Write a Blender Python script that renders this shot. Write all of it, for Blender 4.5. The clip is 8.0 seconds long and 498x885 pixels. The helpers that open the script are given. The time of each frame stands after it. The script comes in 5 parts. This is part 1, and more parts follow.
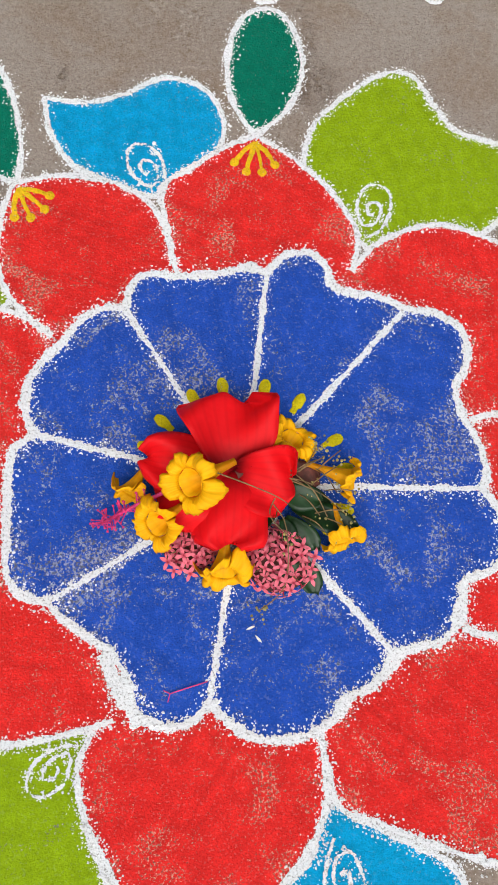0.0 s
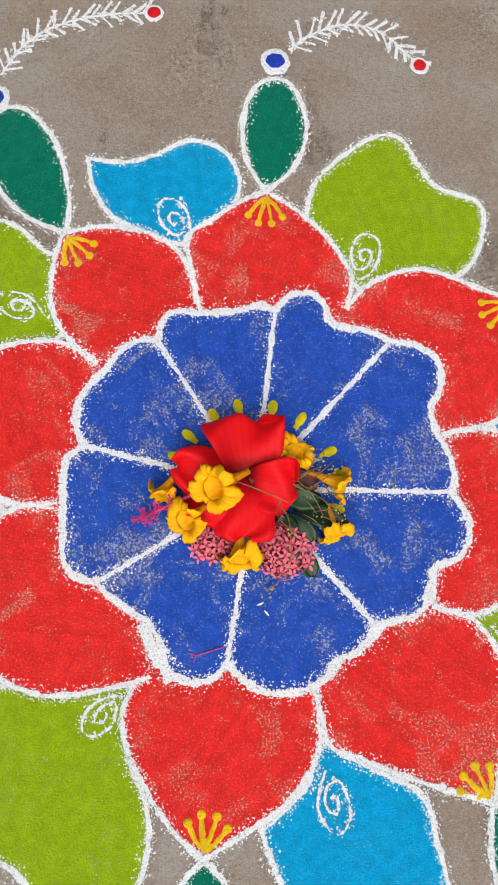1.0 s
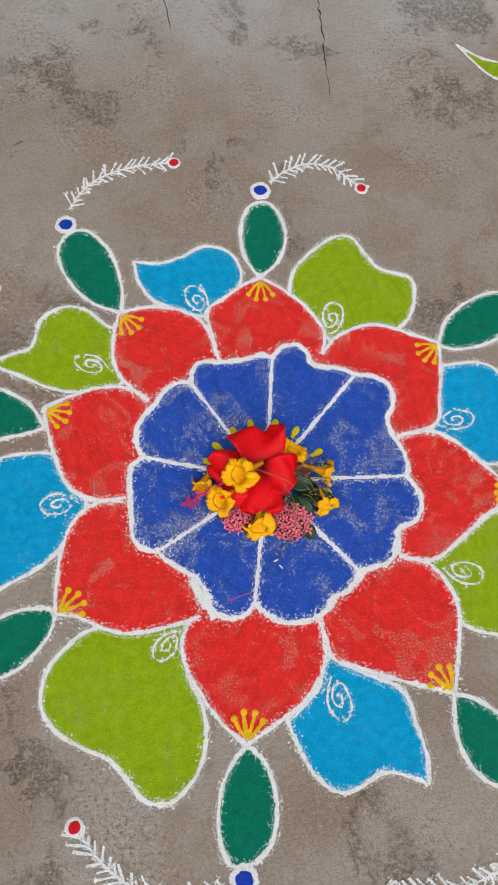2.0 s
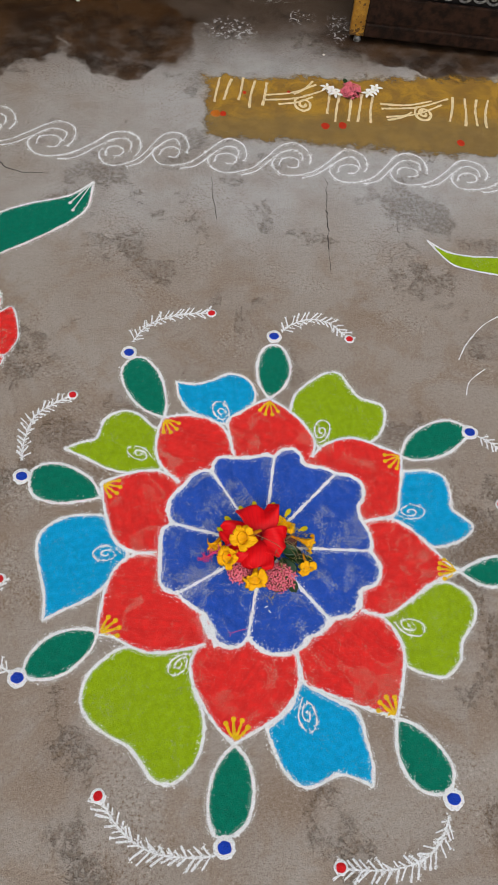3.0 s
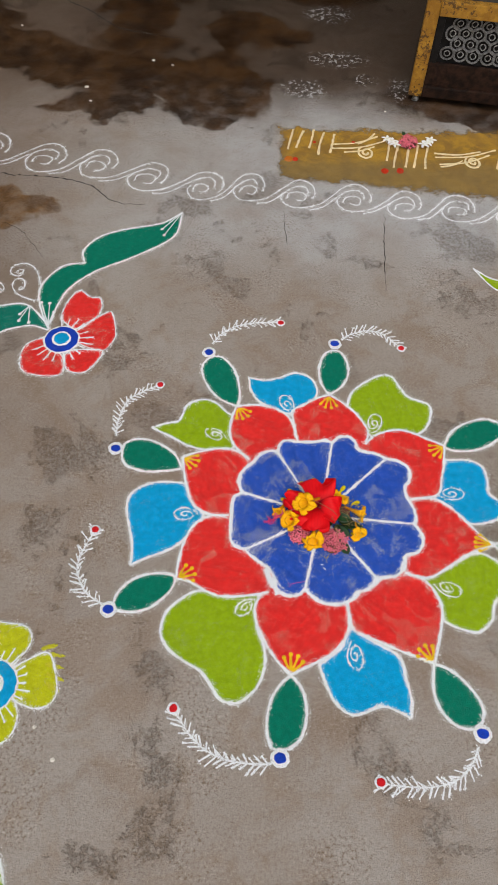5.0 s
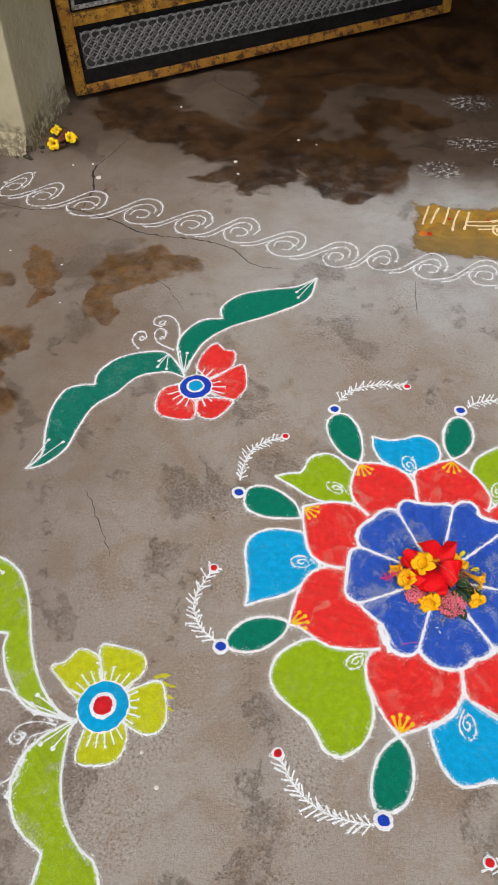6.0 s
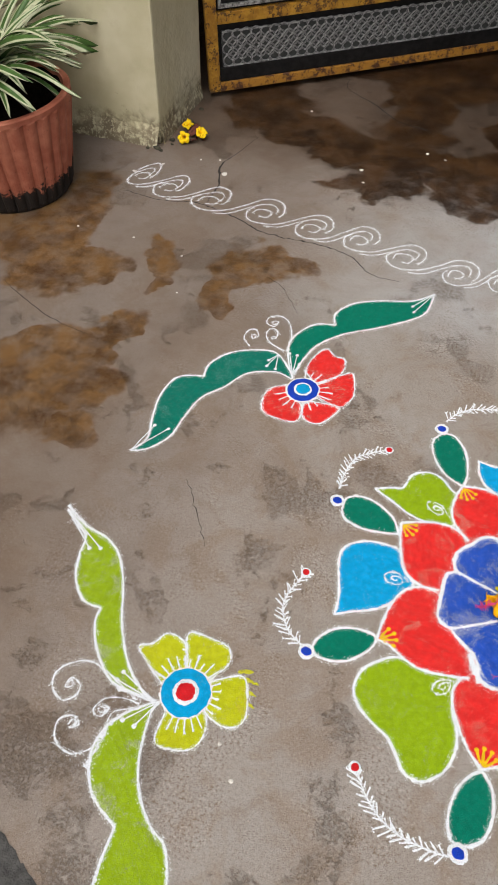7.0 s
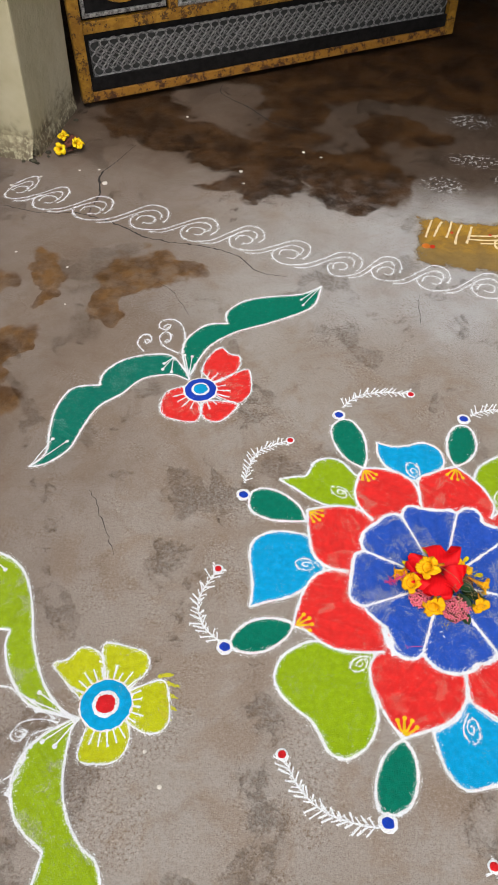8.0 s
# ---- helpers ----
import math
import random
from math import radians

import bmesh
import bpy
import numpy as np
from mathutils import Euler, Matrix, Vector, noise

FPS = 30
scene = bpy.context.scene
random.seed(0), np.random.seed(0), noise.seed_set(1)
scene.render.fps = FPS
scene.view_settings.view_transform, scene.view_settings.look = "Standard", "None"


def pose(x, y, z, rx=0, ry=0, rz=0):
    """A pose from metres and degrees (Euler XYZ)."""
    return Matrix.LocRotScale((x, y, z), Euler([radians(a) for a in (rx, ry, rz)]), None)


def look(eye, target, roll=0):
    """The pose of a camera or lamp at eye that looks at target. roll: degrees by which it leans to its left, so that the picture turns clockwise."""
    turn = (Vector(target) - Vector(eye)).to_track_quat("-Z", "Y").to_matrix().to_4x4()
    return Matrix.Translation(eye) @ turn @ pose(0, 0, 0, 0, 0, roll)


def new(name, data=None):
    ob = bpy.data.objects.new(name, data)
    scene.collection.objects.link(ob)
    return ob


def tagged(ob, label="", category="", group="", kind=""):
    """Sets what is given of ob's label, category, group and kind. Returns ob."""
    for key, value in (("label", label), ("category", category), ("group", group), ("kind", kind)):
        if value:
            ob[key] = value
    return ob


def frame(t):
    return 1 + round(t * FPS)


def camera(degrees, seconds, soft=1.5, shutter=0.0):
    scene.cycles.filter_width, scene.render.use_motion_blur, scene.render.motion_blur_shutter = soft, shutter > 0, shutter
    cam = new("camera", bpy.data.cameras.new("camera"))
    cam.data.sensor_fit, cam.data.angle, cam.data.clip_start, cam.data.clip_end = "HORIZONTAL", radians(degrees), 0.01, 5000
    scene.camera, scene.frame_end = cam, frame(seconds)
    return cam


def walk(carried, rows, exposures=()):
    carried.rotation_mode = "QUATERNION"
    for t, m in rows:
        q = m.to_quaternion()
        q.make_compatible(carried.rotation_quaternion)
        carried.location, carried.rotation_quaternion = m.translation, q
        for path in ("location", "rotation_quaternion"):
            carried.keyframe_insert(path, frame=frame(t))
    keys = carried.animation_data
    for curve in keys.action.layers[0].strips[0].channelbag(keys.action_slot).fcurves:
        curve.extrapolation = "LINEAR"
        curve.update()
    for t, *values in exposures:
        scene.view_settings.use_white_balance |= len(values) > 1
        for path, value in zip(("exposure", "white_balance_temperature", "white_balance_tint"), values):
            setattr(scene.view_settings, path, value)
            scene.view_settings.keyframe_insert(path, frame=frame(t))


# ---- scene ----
cam = camera(38.2, 8.0, soft=0.7)
PATH = [
    (0, (-0.063, -0.185, 0.669), (0.045, 0.257, -1.279), 12.3),
    (0.5, (-0.063, -0.177, 0.739), (0.001, 0.276, -1.208), 6.8),
    (1, (-0.079, -0.182, 0.821), (0.019, 0.203, -1.139), 13.2),
    (1.5, (-0.116, -0.233, 0.943), (0.059, 0.353, -0.962), 13.3),
    (1.7, (-0.126, -0.294, 1.012), (0.024, 0.328, -0.883), 8.8),
    (2.8, (-0.158, -0.58, 1.371), (-0.04, 0.258, -0.441), 7.0),
    (3, (-0.141, -0.623, 1.44), (-0.042, 0.35, -0.305), 5.7),
    (3.5, (-0.157, -0.748, 1.503), (-0.094, 0.288, -0.206), 4.1),
    (4, (-0.136, -0.831, 1.539), (-0.15, 0.214, -0.167), 2.1),
    (4.2, (-0.126, -0.858, 1.548), (-0.137, 0.206, -0.146), 2.6),
    (5.3, (-0.225, -0.923, 1.564), (-0.292, 0.219, -0.077), 0.4),
    (5.5, (-0.244, -0.945, 1.563), (-0.395, 0.236, -0.045), -1.5),
    (6, (-0.252, -0.982, 1.572), (-0.565, 0.244, 0.023), -3.3),
    (6.5, (-0.299, -1.0, 1.591), (-0.755, 0.249, 0.096), -2.8),
    (7, (-0.345, -1.013, 1.576), (-0.841, 0.168, 0.041), -2.8),
    (7.5, (-0.334, -1.021, 1.554), (-0.795, 0.141, -0.007), -3.4),
    (8, (-0.293, -1.022, 1.554), (-0.579, 0.244, 0.033), -0.8),
]
walk(cam, [(t, look(eye, target, roll)) for t, eye, target, roll in PATH], [(0, -0.05), (1.0, -0.06), (1.5, -0.19), (3.0, -0.36), (3.5, -0.31), (4.0, -0.40), (4.2, -0.40), (5.5, -0.19), (6.5, 0.0), (8.0, 0.04)])

from mathutils import geometry

# ---- light ----
world = bpy.data.worlds.new("overcast_sky")
scene.world = world
world.use_nodes = True
wn = world.node_tree.nodes
sky = wn.new("ShaderNodeTexSky")
sky.sky_type, sky.sun_disc = "NISHITA", False
sky.sun_elevation, sky.sun_rotation = radians(61), radians(-170)
sky.air_density, sky.dust_density = 1.0, 4.0
soft_sky = wn.new("ShaderNodeHueSaturation")
soft_sky.inputs["Saturation"].default_value = 0.25
world.node_tree.links.new(sky.outputs[0], soft_sky.inputs["Color"])
world.node_tree.links.new(soft_sky.outputs[0], wn["Background"].inputs["Color"])
wn["Background"].inputs["Strength"].default_value = 0.182
sun_data = bpy.data.lights.new("sun", "SUN")
sun_data.energy, sun_data.angle, sun_data.color = 1.35, radians(40), (1.0, 0.97, 0.93)
sun = new("sun", sun_data)
sun.matrix_world = look((0.2, -2.7, 5.0), (0, 0, 0))


# ---- materials ----
class Mat:
    """A small builder of node materials."""

    def __init__(self, name):
        self.m = bpy.data.materials.new(name)
        self.m.use_nodes = True
        self.t = self.m.node_tree
        self.b = self.t.nodes["Principled BSDF"]
        self.co = self.t.nodes.new("ShaderNodeTexCoord").outputs["Object"]

    def link(self, a, b):
        self.t.links.new(a, b)

    def put(self, sock, v):
        if isinstance(v, (int, float)):
            sock.default_value = v
        elif isinstance(v, tuple):
            sock.default_value = (*v, 1.0) if len(v) == 3 and sock.type == "RGBA" else v
        else:
            self.link(v, sock)

    def noise(self, scale, detail=3.0, rough=0.55, co=None, warp=0.0):
        n = self.t.nodes.new("ShaderNodeTexNoise")
        n.inputs["Scale"].default_value, n.inputs["Detail"].default_value = scale, detail
        n.inputs["Roughness"].default_value, n.inputs["Distortion"].default_value = rough, warp
        self.link(co or self.co, n.inputs["Vector"])
        return n.outputs["Fac"]

    def voronoi(self, scale, feature="F1", co=None):
        n = self.t.nodes.new("ShaderNodeTexVoronoi")
        n.feature = feature
        n.inputs["Scale"].default_value = scale
        self.link(co or self.co, n.inputs["Vector"])
        return n.outputs["Distance"]

    def math(self, op, a, b=0.0, c=0.0):
        n = self.t.nodes.new("ShaderNodeMath")
        n.operation = op
        for s, v in zip(n.inputs, (a, b, c)):
            self.put(s, v)
        return n.outputs[0]

    def step(self, v, lo, hi, a=0.0, b=1.0):
        n = self.t.nodes.new("ShaderNodeMapRange")
        n.interpolation_type = "SMOOTHSTEP"
        self.put(n.inputs["Value"], v)
        for k, x in (("From Min", lo), ("From Max", hi), ("To Min", a), ("To Max", b)):
            self.put(n.inputs[k], x)
        return n.outputs["Result"]

    def mix(self, f, a, b, mode="MIX"):
        n = self.t.nodes.new("ShaderNodeMix")
        n.data_type, n.blend_type = "RGBA", mode
        self.put(n.inputs[0], f)
        self.put(n.inputs[6], a)
        self.put(n.inputs[7], b)
        return n.outputs[2]

    def vec(self, op, a, b):
        n = self.t.nodes.new("ShaderNodeVectorMath")
        n.operation = op
        self.put(n.inputs[0], a)
        self.put(n.inputs[1], b)
        return n.outputs["Value"] if op == "LENGTH" else n.outputs[0]

    def axis(self, k):
        n = self.t.nodes.new("ShaderNodeSeparateXYZ")
        self.link(self.co, n.inputs[0])
        return n.outputs[k]

    def rand(self):
        return self.t.nodes.new("ShaderNodeObjectInfo").outputs["Random"]

    def island(self):
        return self.t.nodes.new("ShaderNodeNewGeometry").outputs["Random Per Island"]

    def done(self, col, rough=0.9, bump=None, height=0.001, metal=0.0, spec=0.5):
        self.put(self.b.inputs["Base Color"], col)
        self.put(self.b.inputs["Roughness"], rough)
        self.put(self.b.inputs["Metallic"], metal)
        self.put(self.b.inputs["Specular IOR Level"], spec)
        if bump is not None:
            n = self.t.nodes.new("ShaderNodeBump")
            n.inputs["Distance"].default_value = height
            self.link(bump, n.inputs["Height"])
            self.link(n.outputs[0], self.b.inputs["Normal"])
        return self.m




def powder(name, col, wear=0.5, dust=(0.50, 0.45, 0.42)):
    """Coloured powder rubbed thinly over concrete: bare grit and pale dust show through in worn patches."""
    m = Mat(name)
    grain = m.noise(400, 2, 0.8)
    patch = m.noise(17, 4, 0.58, warp=0.9)
    swipe = m.noise(6, 3, 0.5, warp=1.5)
    level = m.step(patch, 0.44, 0.64, 0.21 + 0.09 * min(wear, 1.0), 0.31 + 0.21 * wear)
    level = m.math("ADD", level, m.step(swipe, 0.42, 0.68, 0.0, 0.06 * wear))
    bare = m.step(m.math("SUBTRACT", level, grain), -0.022, 0.022)
    tone = m.mix(m.step(m.noise(70, 3), 0.3, 0.75), tuple(c * 0.92 for c in col), tuple(min(1, c * 1.14) for c in col))
    turned = m.t.nodes.new("ShaderNodeVectorRotate")
    turned.rotation_type = "Z_AXIS"
    m.link(m.co, turned.inputs["Vector"])
    m.link(m.math("MULTIPLY", m.rand(), 3.14), turned.inputs["Angle"])
    swept = m.noise(1.0, 4, 0.6, co=m.vec("MULTIPLY", turned.outputs[0], (75.0, 7.0, 1.0)), warp=0.8)
    depth = 0.12 + 0.30 * min(wear, 1.0)
    tone = m.mix(m.step(swept, 0.48, 0.70, 0.0, depth), tone, tuple(c * 0.60 for c in col))
    tone = m.mix(m.step(swept, 0.44, 0.28, 0.0, depth * 0.8), tone, tuple(min(1, c * 1.15 + 0.025) for c in col))
    tone = m.mix(m.step(grain, 0.36, 0.56, 0.32, 0.0), tone, tuple(c * 0.45 for c in col))
    tone = m.mix(m.step(m.noise(360, 1), 0.60, 0.67, 0.0, 0.06 + 0.3 * wear), tone, tuple(0.7 * c + 0.18 for c in col))
    sand = m.mix(m.step(m.noise(380, 2), 0.40, 0.58), tuple(0.30 * d + 0.10 * c for d, c in zip(dust, col)), tuple(0.95 * d + 0.25 * c for d, c in zip(dust, col)))
    c = m.mix(m.math("MULTIPLY", bare, 0.92), tone, sand)
    return m.done(c, 0.95, m.noise(460, 3, 0.75), 0.003, spec=0.12)


def white_powder(name, thin=0.0, shade=(0.46, 0.45, 0.45), col=(0.87, 0.885, 0.91)):
    """Poured white powder, dense along the middle of a line and broken into clumps and grains at its edges."""
    m = Mat(name)
    n = m.t.nodes.new("ShaderNodeSeparateXYZ")
    m.link(m.t.nodes.new("ShaderNodeUVMap").outputs[0], n.inputs[0])
    off = m.math("ABSOLUTE", m.math("SUBTRACT", n.outputs[0], 0.5))
    edge = m.step(off, 0.02, 0.5, 0.53 + 0.09 * thin, 1.08)
    g = m.math("ADD", m.math("MULTIPLY", m.noise(360, 2, 0.75), 0.66), m.math("ADD", m.math("MULTIPLY", m.noise(125, 3, 0.65), 0.46), m.math("MULTIPLY", m.noise(62, 2, 0.6), 0.46)))
    dense = m.step(m.math("SUBTRACT", g, edge), -0.008, 0.028)
    m.put(m.b.inputs["Alpha"], dense)
    c = m.mix(m.step(m.noise(400, 2, 0.75), 0.33, 0.45), shade, col)
    return m.done(c, 0.95, m.noise(330, 3, 0.75), 0.004, spec=0.12)


def plain(name, col, rough=0.6, metal=0.0, vary=0.2, scale=40, bump=0.0, spec=0.5):
    m = Mat(name)
    n = m.noise(scale, 4, 0.6)
    c = m.mix(m.step(n, 0.3, 0.7), tuple(x * (1 - vary) for x in col), tuple(min(1, x * (1 + vary)) for x in col))
    return m.done(c, rough, m.noise(scale * 4, 3) if bump else None, bump, metal, spec)


BLUE = powder("blue_powder", (0.020, 0.088, 0.49), 0.78, (0.40, 0.41, 0.46))
RED = powder("red_powder", (0.81, 0.027, 0.023), 0.74, (0.62, 0.36, 0.27))
LIME = powder("lime_powder", (0.29, 0.44, 0.006), 0.3)
CYAN = powder("cyan_powder", (0.001, 0.36, 0.69), 0.2)
GREEN = powder("dark_green_powder", (0.001, 0.180, 0.112), 0.05)
PALE_GREEN = powder("thin_green_powder", (0.004, 0.175, 0.122), 0.55, (0.16, 0.36, 0.31))
THIN_LIME = powder("thin_lime_powder", (0.30, 0.44, 0.008), 1.0, (0.46, 0.47, 0.30))
YELLOW = powder("yellow_powder", (0.86, 0.56, 0.012), 0.12)
LEMON = powder("lemon_powder", (0.53, 0.56, 0.010), 0.4)
CORE_RED = powder("scarlet_powder", (0.66, 0.015, 0.02), 0.1)
DOT_BLUE = powder("royal_blue_powder", (0.012, 0.055, 0.48), 0.15)
WHITE = white_powder("white_powder", 0.15)
FAINT = white_powder("thin_white_powder", 1.5)
LEMON_DUST = white_powder("lemon_dust", 1.3, (0.40, 0.37, 0.05), (0.56, 0.53, 0.03))
GRAINS = plain("white_grain", (0.84, 0.85, 0.86), 0.9, vary=0.1, scale=300)


# wet patches, a few carrying shade: centre x, y, half lengths, turn in degrees
WET_SHADE_YARD = [
    (-1.78, 0.76, 0.20, 0.13, 15), (-1.47, 0.93, 0.060, 0.075, 0), (-1.447, 0.82, 0.026, 0.075, 10), (-1.18, 0.82, 0.075, 0.11, 20), (-1.12, 1.01, 0.15, 0.10, 20),
    # the last two, round the pot, also carry the shade under it
    (-1.43, 0.51, 0.065, 0.11, -10), (-1.45, 0.27, 0.13, 0.11, 20), (-1.37, 0.07, 0.09, 0.08, 0), (-1.58, 0.36, 0.13, 0.07, 25), (-1.62, 0.14, 0.17, 0.13, 20), (-1.98, 0.95, 0.20, 0.17, 20), (-1.72, 0.10, 0.10, 0.2, 0), (-2.12, 0.90, 0.28, 0.12, 10), (-2.02, 1.12, 0.18, 0.20, 0),
]
WET_SHADE_GATE = [
    (-0.42, 1.74, 0.17, 0.20, 0), (-0.84, 1.62, 0.19, 0.10, -5), (-1.01, 1.91, 0.40, 0.13, -8), (-0.82, 2.34, 0.14, 0.26, 10), (-0.32, 2.14, 0.14, 0.15, 0), (-0.62, 1.82, 0.22, 0.14, 0),
    # the one at (0.62, 1.67) paints the shadow under the right gate leaf
    (-1.38, 2.02, 0.24, 0.09, -5), (-1.50, 2.28, 0.20, 0.14, 0), (-0.39, 2.68, 0.50, 0.20, 5), (0.0, 2.80, 0.5, 0.28, 0), (0.62, 1.67, 0.32, 0.08, -8), (-0.62, 2.62, 0.22, 0.16, 0), (-1.0, 2.75, 0.35, 0.2, 30),
]
# where the concrete has dried again
DRY_GATE = [(-1.18, 2.36, 0.19, 0.17, 10), (-0.10, 1.96, 0.20, 0.18, 0), (-0.53, 2.11, 0.07, 0.05, 10), (-1.20, 1.70, 0.26, 0.08, -8), (-1.57, 1.83, 0.13, 0.10, 0), (0.05, 2.30, 0.20, 0.10, 20)]


def ground_material():
    m = Mat("old_concrete")
    big = m.noise(1.1, 4, 0.6)
    mid = m.noise(6, 5, 0.68, warp=0.5)
    fine = m.noise(38, 5, 0.7)
    sand = m.noise(390, 3, 0.75)
    c = m.mix(m.step(big, 0.36, 0.64), (0.292, 0.245, 0.208), (0.344, 0.309, 0.279))
    c = m.mix(m.step(mid, 0.47, 0.62, 0.0, 0.45), c, (0.240, 0.165, 0.108))
    c = m.mix(m.step(fine, 0.50, 0.70, 0.0, 0.32), c, (0.36, 0.31, 0.265))
    c = m.mix(m.step(m.noise(13, 4, 0.65, warp=0.6), 0.54, 0.72, 0.0, 0.35), c, (0.190, 0.130, 0.088))
    c = m.mix(m.step(m.noise(1.7, 5, 0.62, warp=0.7), 0.47, 0.64, 0.0, 0.5), c, (0.225, 0.158, 0.108))
    # pale, smoother cement along the border drawing, lightened further as a painted sky sheen
    band = m.math("MULTIPLY", m.step(m.math("ADD", m.axis(1), m.math("MULTIPLY", m.noise(2.2, 4, 0.6), 0.5)), 0.84, 1.28), m.step(m.axis(1), 1.95, 1.50))
    band = m.math("MULTIPLY", band, m.math("MULTIPLY", m.step(m.axis(0), -1.3, 0.1, 0.12, 1.0), m.step(m.math("ADD", m.axis(0), m.noise(1.6, 3)), 2.6, 1.5)))
    c = m.mix(m.math("MULTIPLY", band, m.step(m.noise(4, 4, 0.6), 0.32, 0.6, 0.40, 0.9)), c, m.mix(m.noise(28, 5, 0.7), (0.365, 0.365, 0.365), (0.495, 0.498, 0.504)))
    # dark grit worn into rough spots
    worn = m.math("MULTIPLY", m.step(m.noise(3.4, 6, 0.72, warp=0.25), 0.53, 0.60), m.step(m.noise(95, 5, 0.8), 0.47, 0.55))
    c = m.mix(m.math("MULTIPLY", worn, 0.42), c, (0.150, 0.090, 0.050))
    c = m.mix(m.math("MULTIPLY", m.step(sand, 0.48, 0.38, 0.0, 0.60), m.step(m.noise(9, 4, 0.6), 0.40, 0.64, 0.45, 1.0)), c, (0.095, 0.062, 0.042))
    c = m.mix(m.step(m.noise(330, 2, 0.6), 0.57, 0.68, 0.0, 0.35), c, (0.50, 0.42, 0.35))
    # pits and pale grains a few millimetres wide
    pit = m.noise(150, 4, 0.8)
    rough_zone = m.step(m.noise(4.2, 5, 0.62, warp=0.5), 0.52, 0.60, 0.34, 0.9)
    c = m.mix(m.math("MULTIPLY", m.step(pit, 0.47, 0.40, 0.0, 0.78), rough_zone), c, (0.135, 0.086, 0.050))
    c = m.mix(m.math("MULTIPLY", m.step(pit, 0.56, 0.62, 0.0, 0.7), rough_zone), c, (0.50, 0.44, 0.385))
    # water stains, with some shade laid into the same colours
    warp = m.vec("ADD", m.co, m.vec("SUBTRACT", m.colour_noise(4.0), (0.5, 0.5, 0.5)))
    ragged = m.math("MULTIPLY", m.math("SUBTRACT", m.noise(22, 4, 0.6), 0.5), 0.24)
    tide = m.step(m.noise(3.1, 3), 0.40, 0.62)

    def blots(spots):
        best = None
        for x, y, a, b, turn in spots:
            n = m.t.nodes.new("ShaderNodeMapping")
            n.vector_type = "TEXTURE"
            n.inputs["Location"].default_value = (x, y, 0)
            n.inputs["Rotation"].default_value = (0, 0, radians(turn))
            n.inputs["Scale"].default_value = (a, b, 1)
            m.link(warp, n.inputs["Vector"])
            d = m.vec("LENGTH", n.outputs[0], (0, 0, 0))
            best = d if best is None else m.math("MINIMUM", best, d)
        return m.math("ADD", best, ragged)

    yard, gate, dry = blots(WET_SHADE_YARD), blots(WET_SHADE_GATE), blots(DRY_GATE)
    # darker concrete: damp round the pot, damp plus painted shade along the gate
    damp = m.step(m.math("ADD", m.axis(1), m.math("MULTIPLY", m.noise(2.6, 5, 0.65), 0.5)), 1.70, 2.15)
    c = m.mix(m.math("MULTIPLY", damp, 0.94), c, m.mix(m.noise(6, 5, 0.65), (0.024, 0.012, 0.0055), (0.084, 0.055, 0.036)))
    seep = m.step(m.math("ADD", m.axis(0), m.math("MULTIPLY", m.noise(2.4, 5, 0.65), -0.9)), -1.10, -1.80)
    c = m.mix(m.math("MULTIPLY", seep, 0.62), c, m.mix(m.noise(9, 5, 0.65), (0.105, 0.066, 0.042), (0.190, 0.142, 0.108)))
    # at and beyond the gate the wet colours are deepened to stand for shade too
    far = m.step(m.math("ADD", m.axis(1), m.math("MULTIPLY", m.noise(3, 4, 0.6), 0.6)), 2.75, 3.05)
    wet_shade_gate = m.math("MAXIMUM", m.step(gate, m.math("ADD", 1.28, m.math("MULTIPLY", tide, 0.30)), 1.12), far)
    wet_shade_gate = m.math("MULTIPLY", wet_shade_gate, m.step(dry, 0.85, 1.15))
    gate_shade_col = m.mix(m.step(m.noise(6, 5, 0.65), 0.36, 0.64), (0.018, 0.0068, 0.0014), (0.058, 0.0250, 0.0066))
    c = m.mix(m.math("MULTIPLY", wet_shade_gate, m.step(m.noise(18, 4, 0.6), 0.30, 0.60, 0.72, 0.95)), c, gate_shade_col)
    wet_shade_yard = m.step(yard, m.math("ADD", 1.10, m.math("MULTIPLY", tide, 0.30)), 0.98)
    yard_col = m.mix(m.step(m.noise(8, 5, 0.65), 0.36, 0.64), (0.070, 0.029, 0.0055), (0.175, 0.088, 0.026))
    c = m.mix(m.math("MULTIPLY", wet_shade_yard, m.step(m.noise(15, 5, 0.65), 0.34, 0.62, 0.55, 0.93)), c, yard_col)
    inside = m.math("MAXIMUM", wet_shade_gate, wet_shade_yard)
    # chalky scuffs near the gate
    for x, y, sx, sy in ((-0.10, 1.78, 0.11, 0.08), (0.03, 2.00, 0.15, 0.07), (0.14, 1.86, 0.06, 0.05), (0.0, 2.36, 0.12, 0.09), (0.27, 1.80, 0.05, 0.10)):
        n = m.t.nodes.new("ShaderNodeMapping")
        n.vector_type = "TEXTURE"
        n.inputs["Location"].default_value = (x, y, 0)
        n.inputs["Scale"].default_value = (sx, sy, 1)
        m.link(m.co, n.inputs["Vector"])
        spot = m.step(m.vec("LENGTH", n.outputs[0], (0, 0, 0)), 1.1, 0.4)
        flake = m.noise(48, 4, 0.7, warp=0.6)
        c = m.mix(m.math("MULTIPLY", spot, m.step(flake, 0.54, 0.60, 0.0, 0.8)), c, (0.50, 0.50, 0.50))
        c = m.mix(m.math("MULTIPLY", spot, m.step(flake, 0.46, 0.40, 0.0, 0.75)), c, (0.030, 0.024, 0.020))
    rough = m.math("SUBTRACT", m.step(mid, 0.3, 0.7, 0.66, 0.88), m.math("MULTIPLY", inside, 0.26))
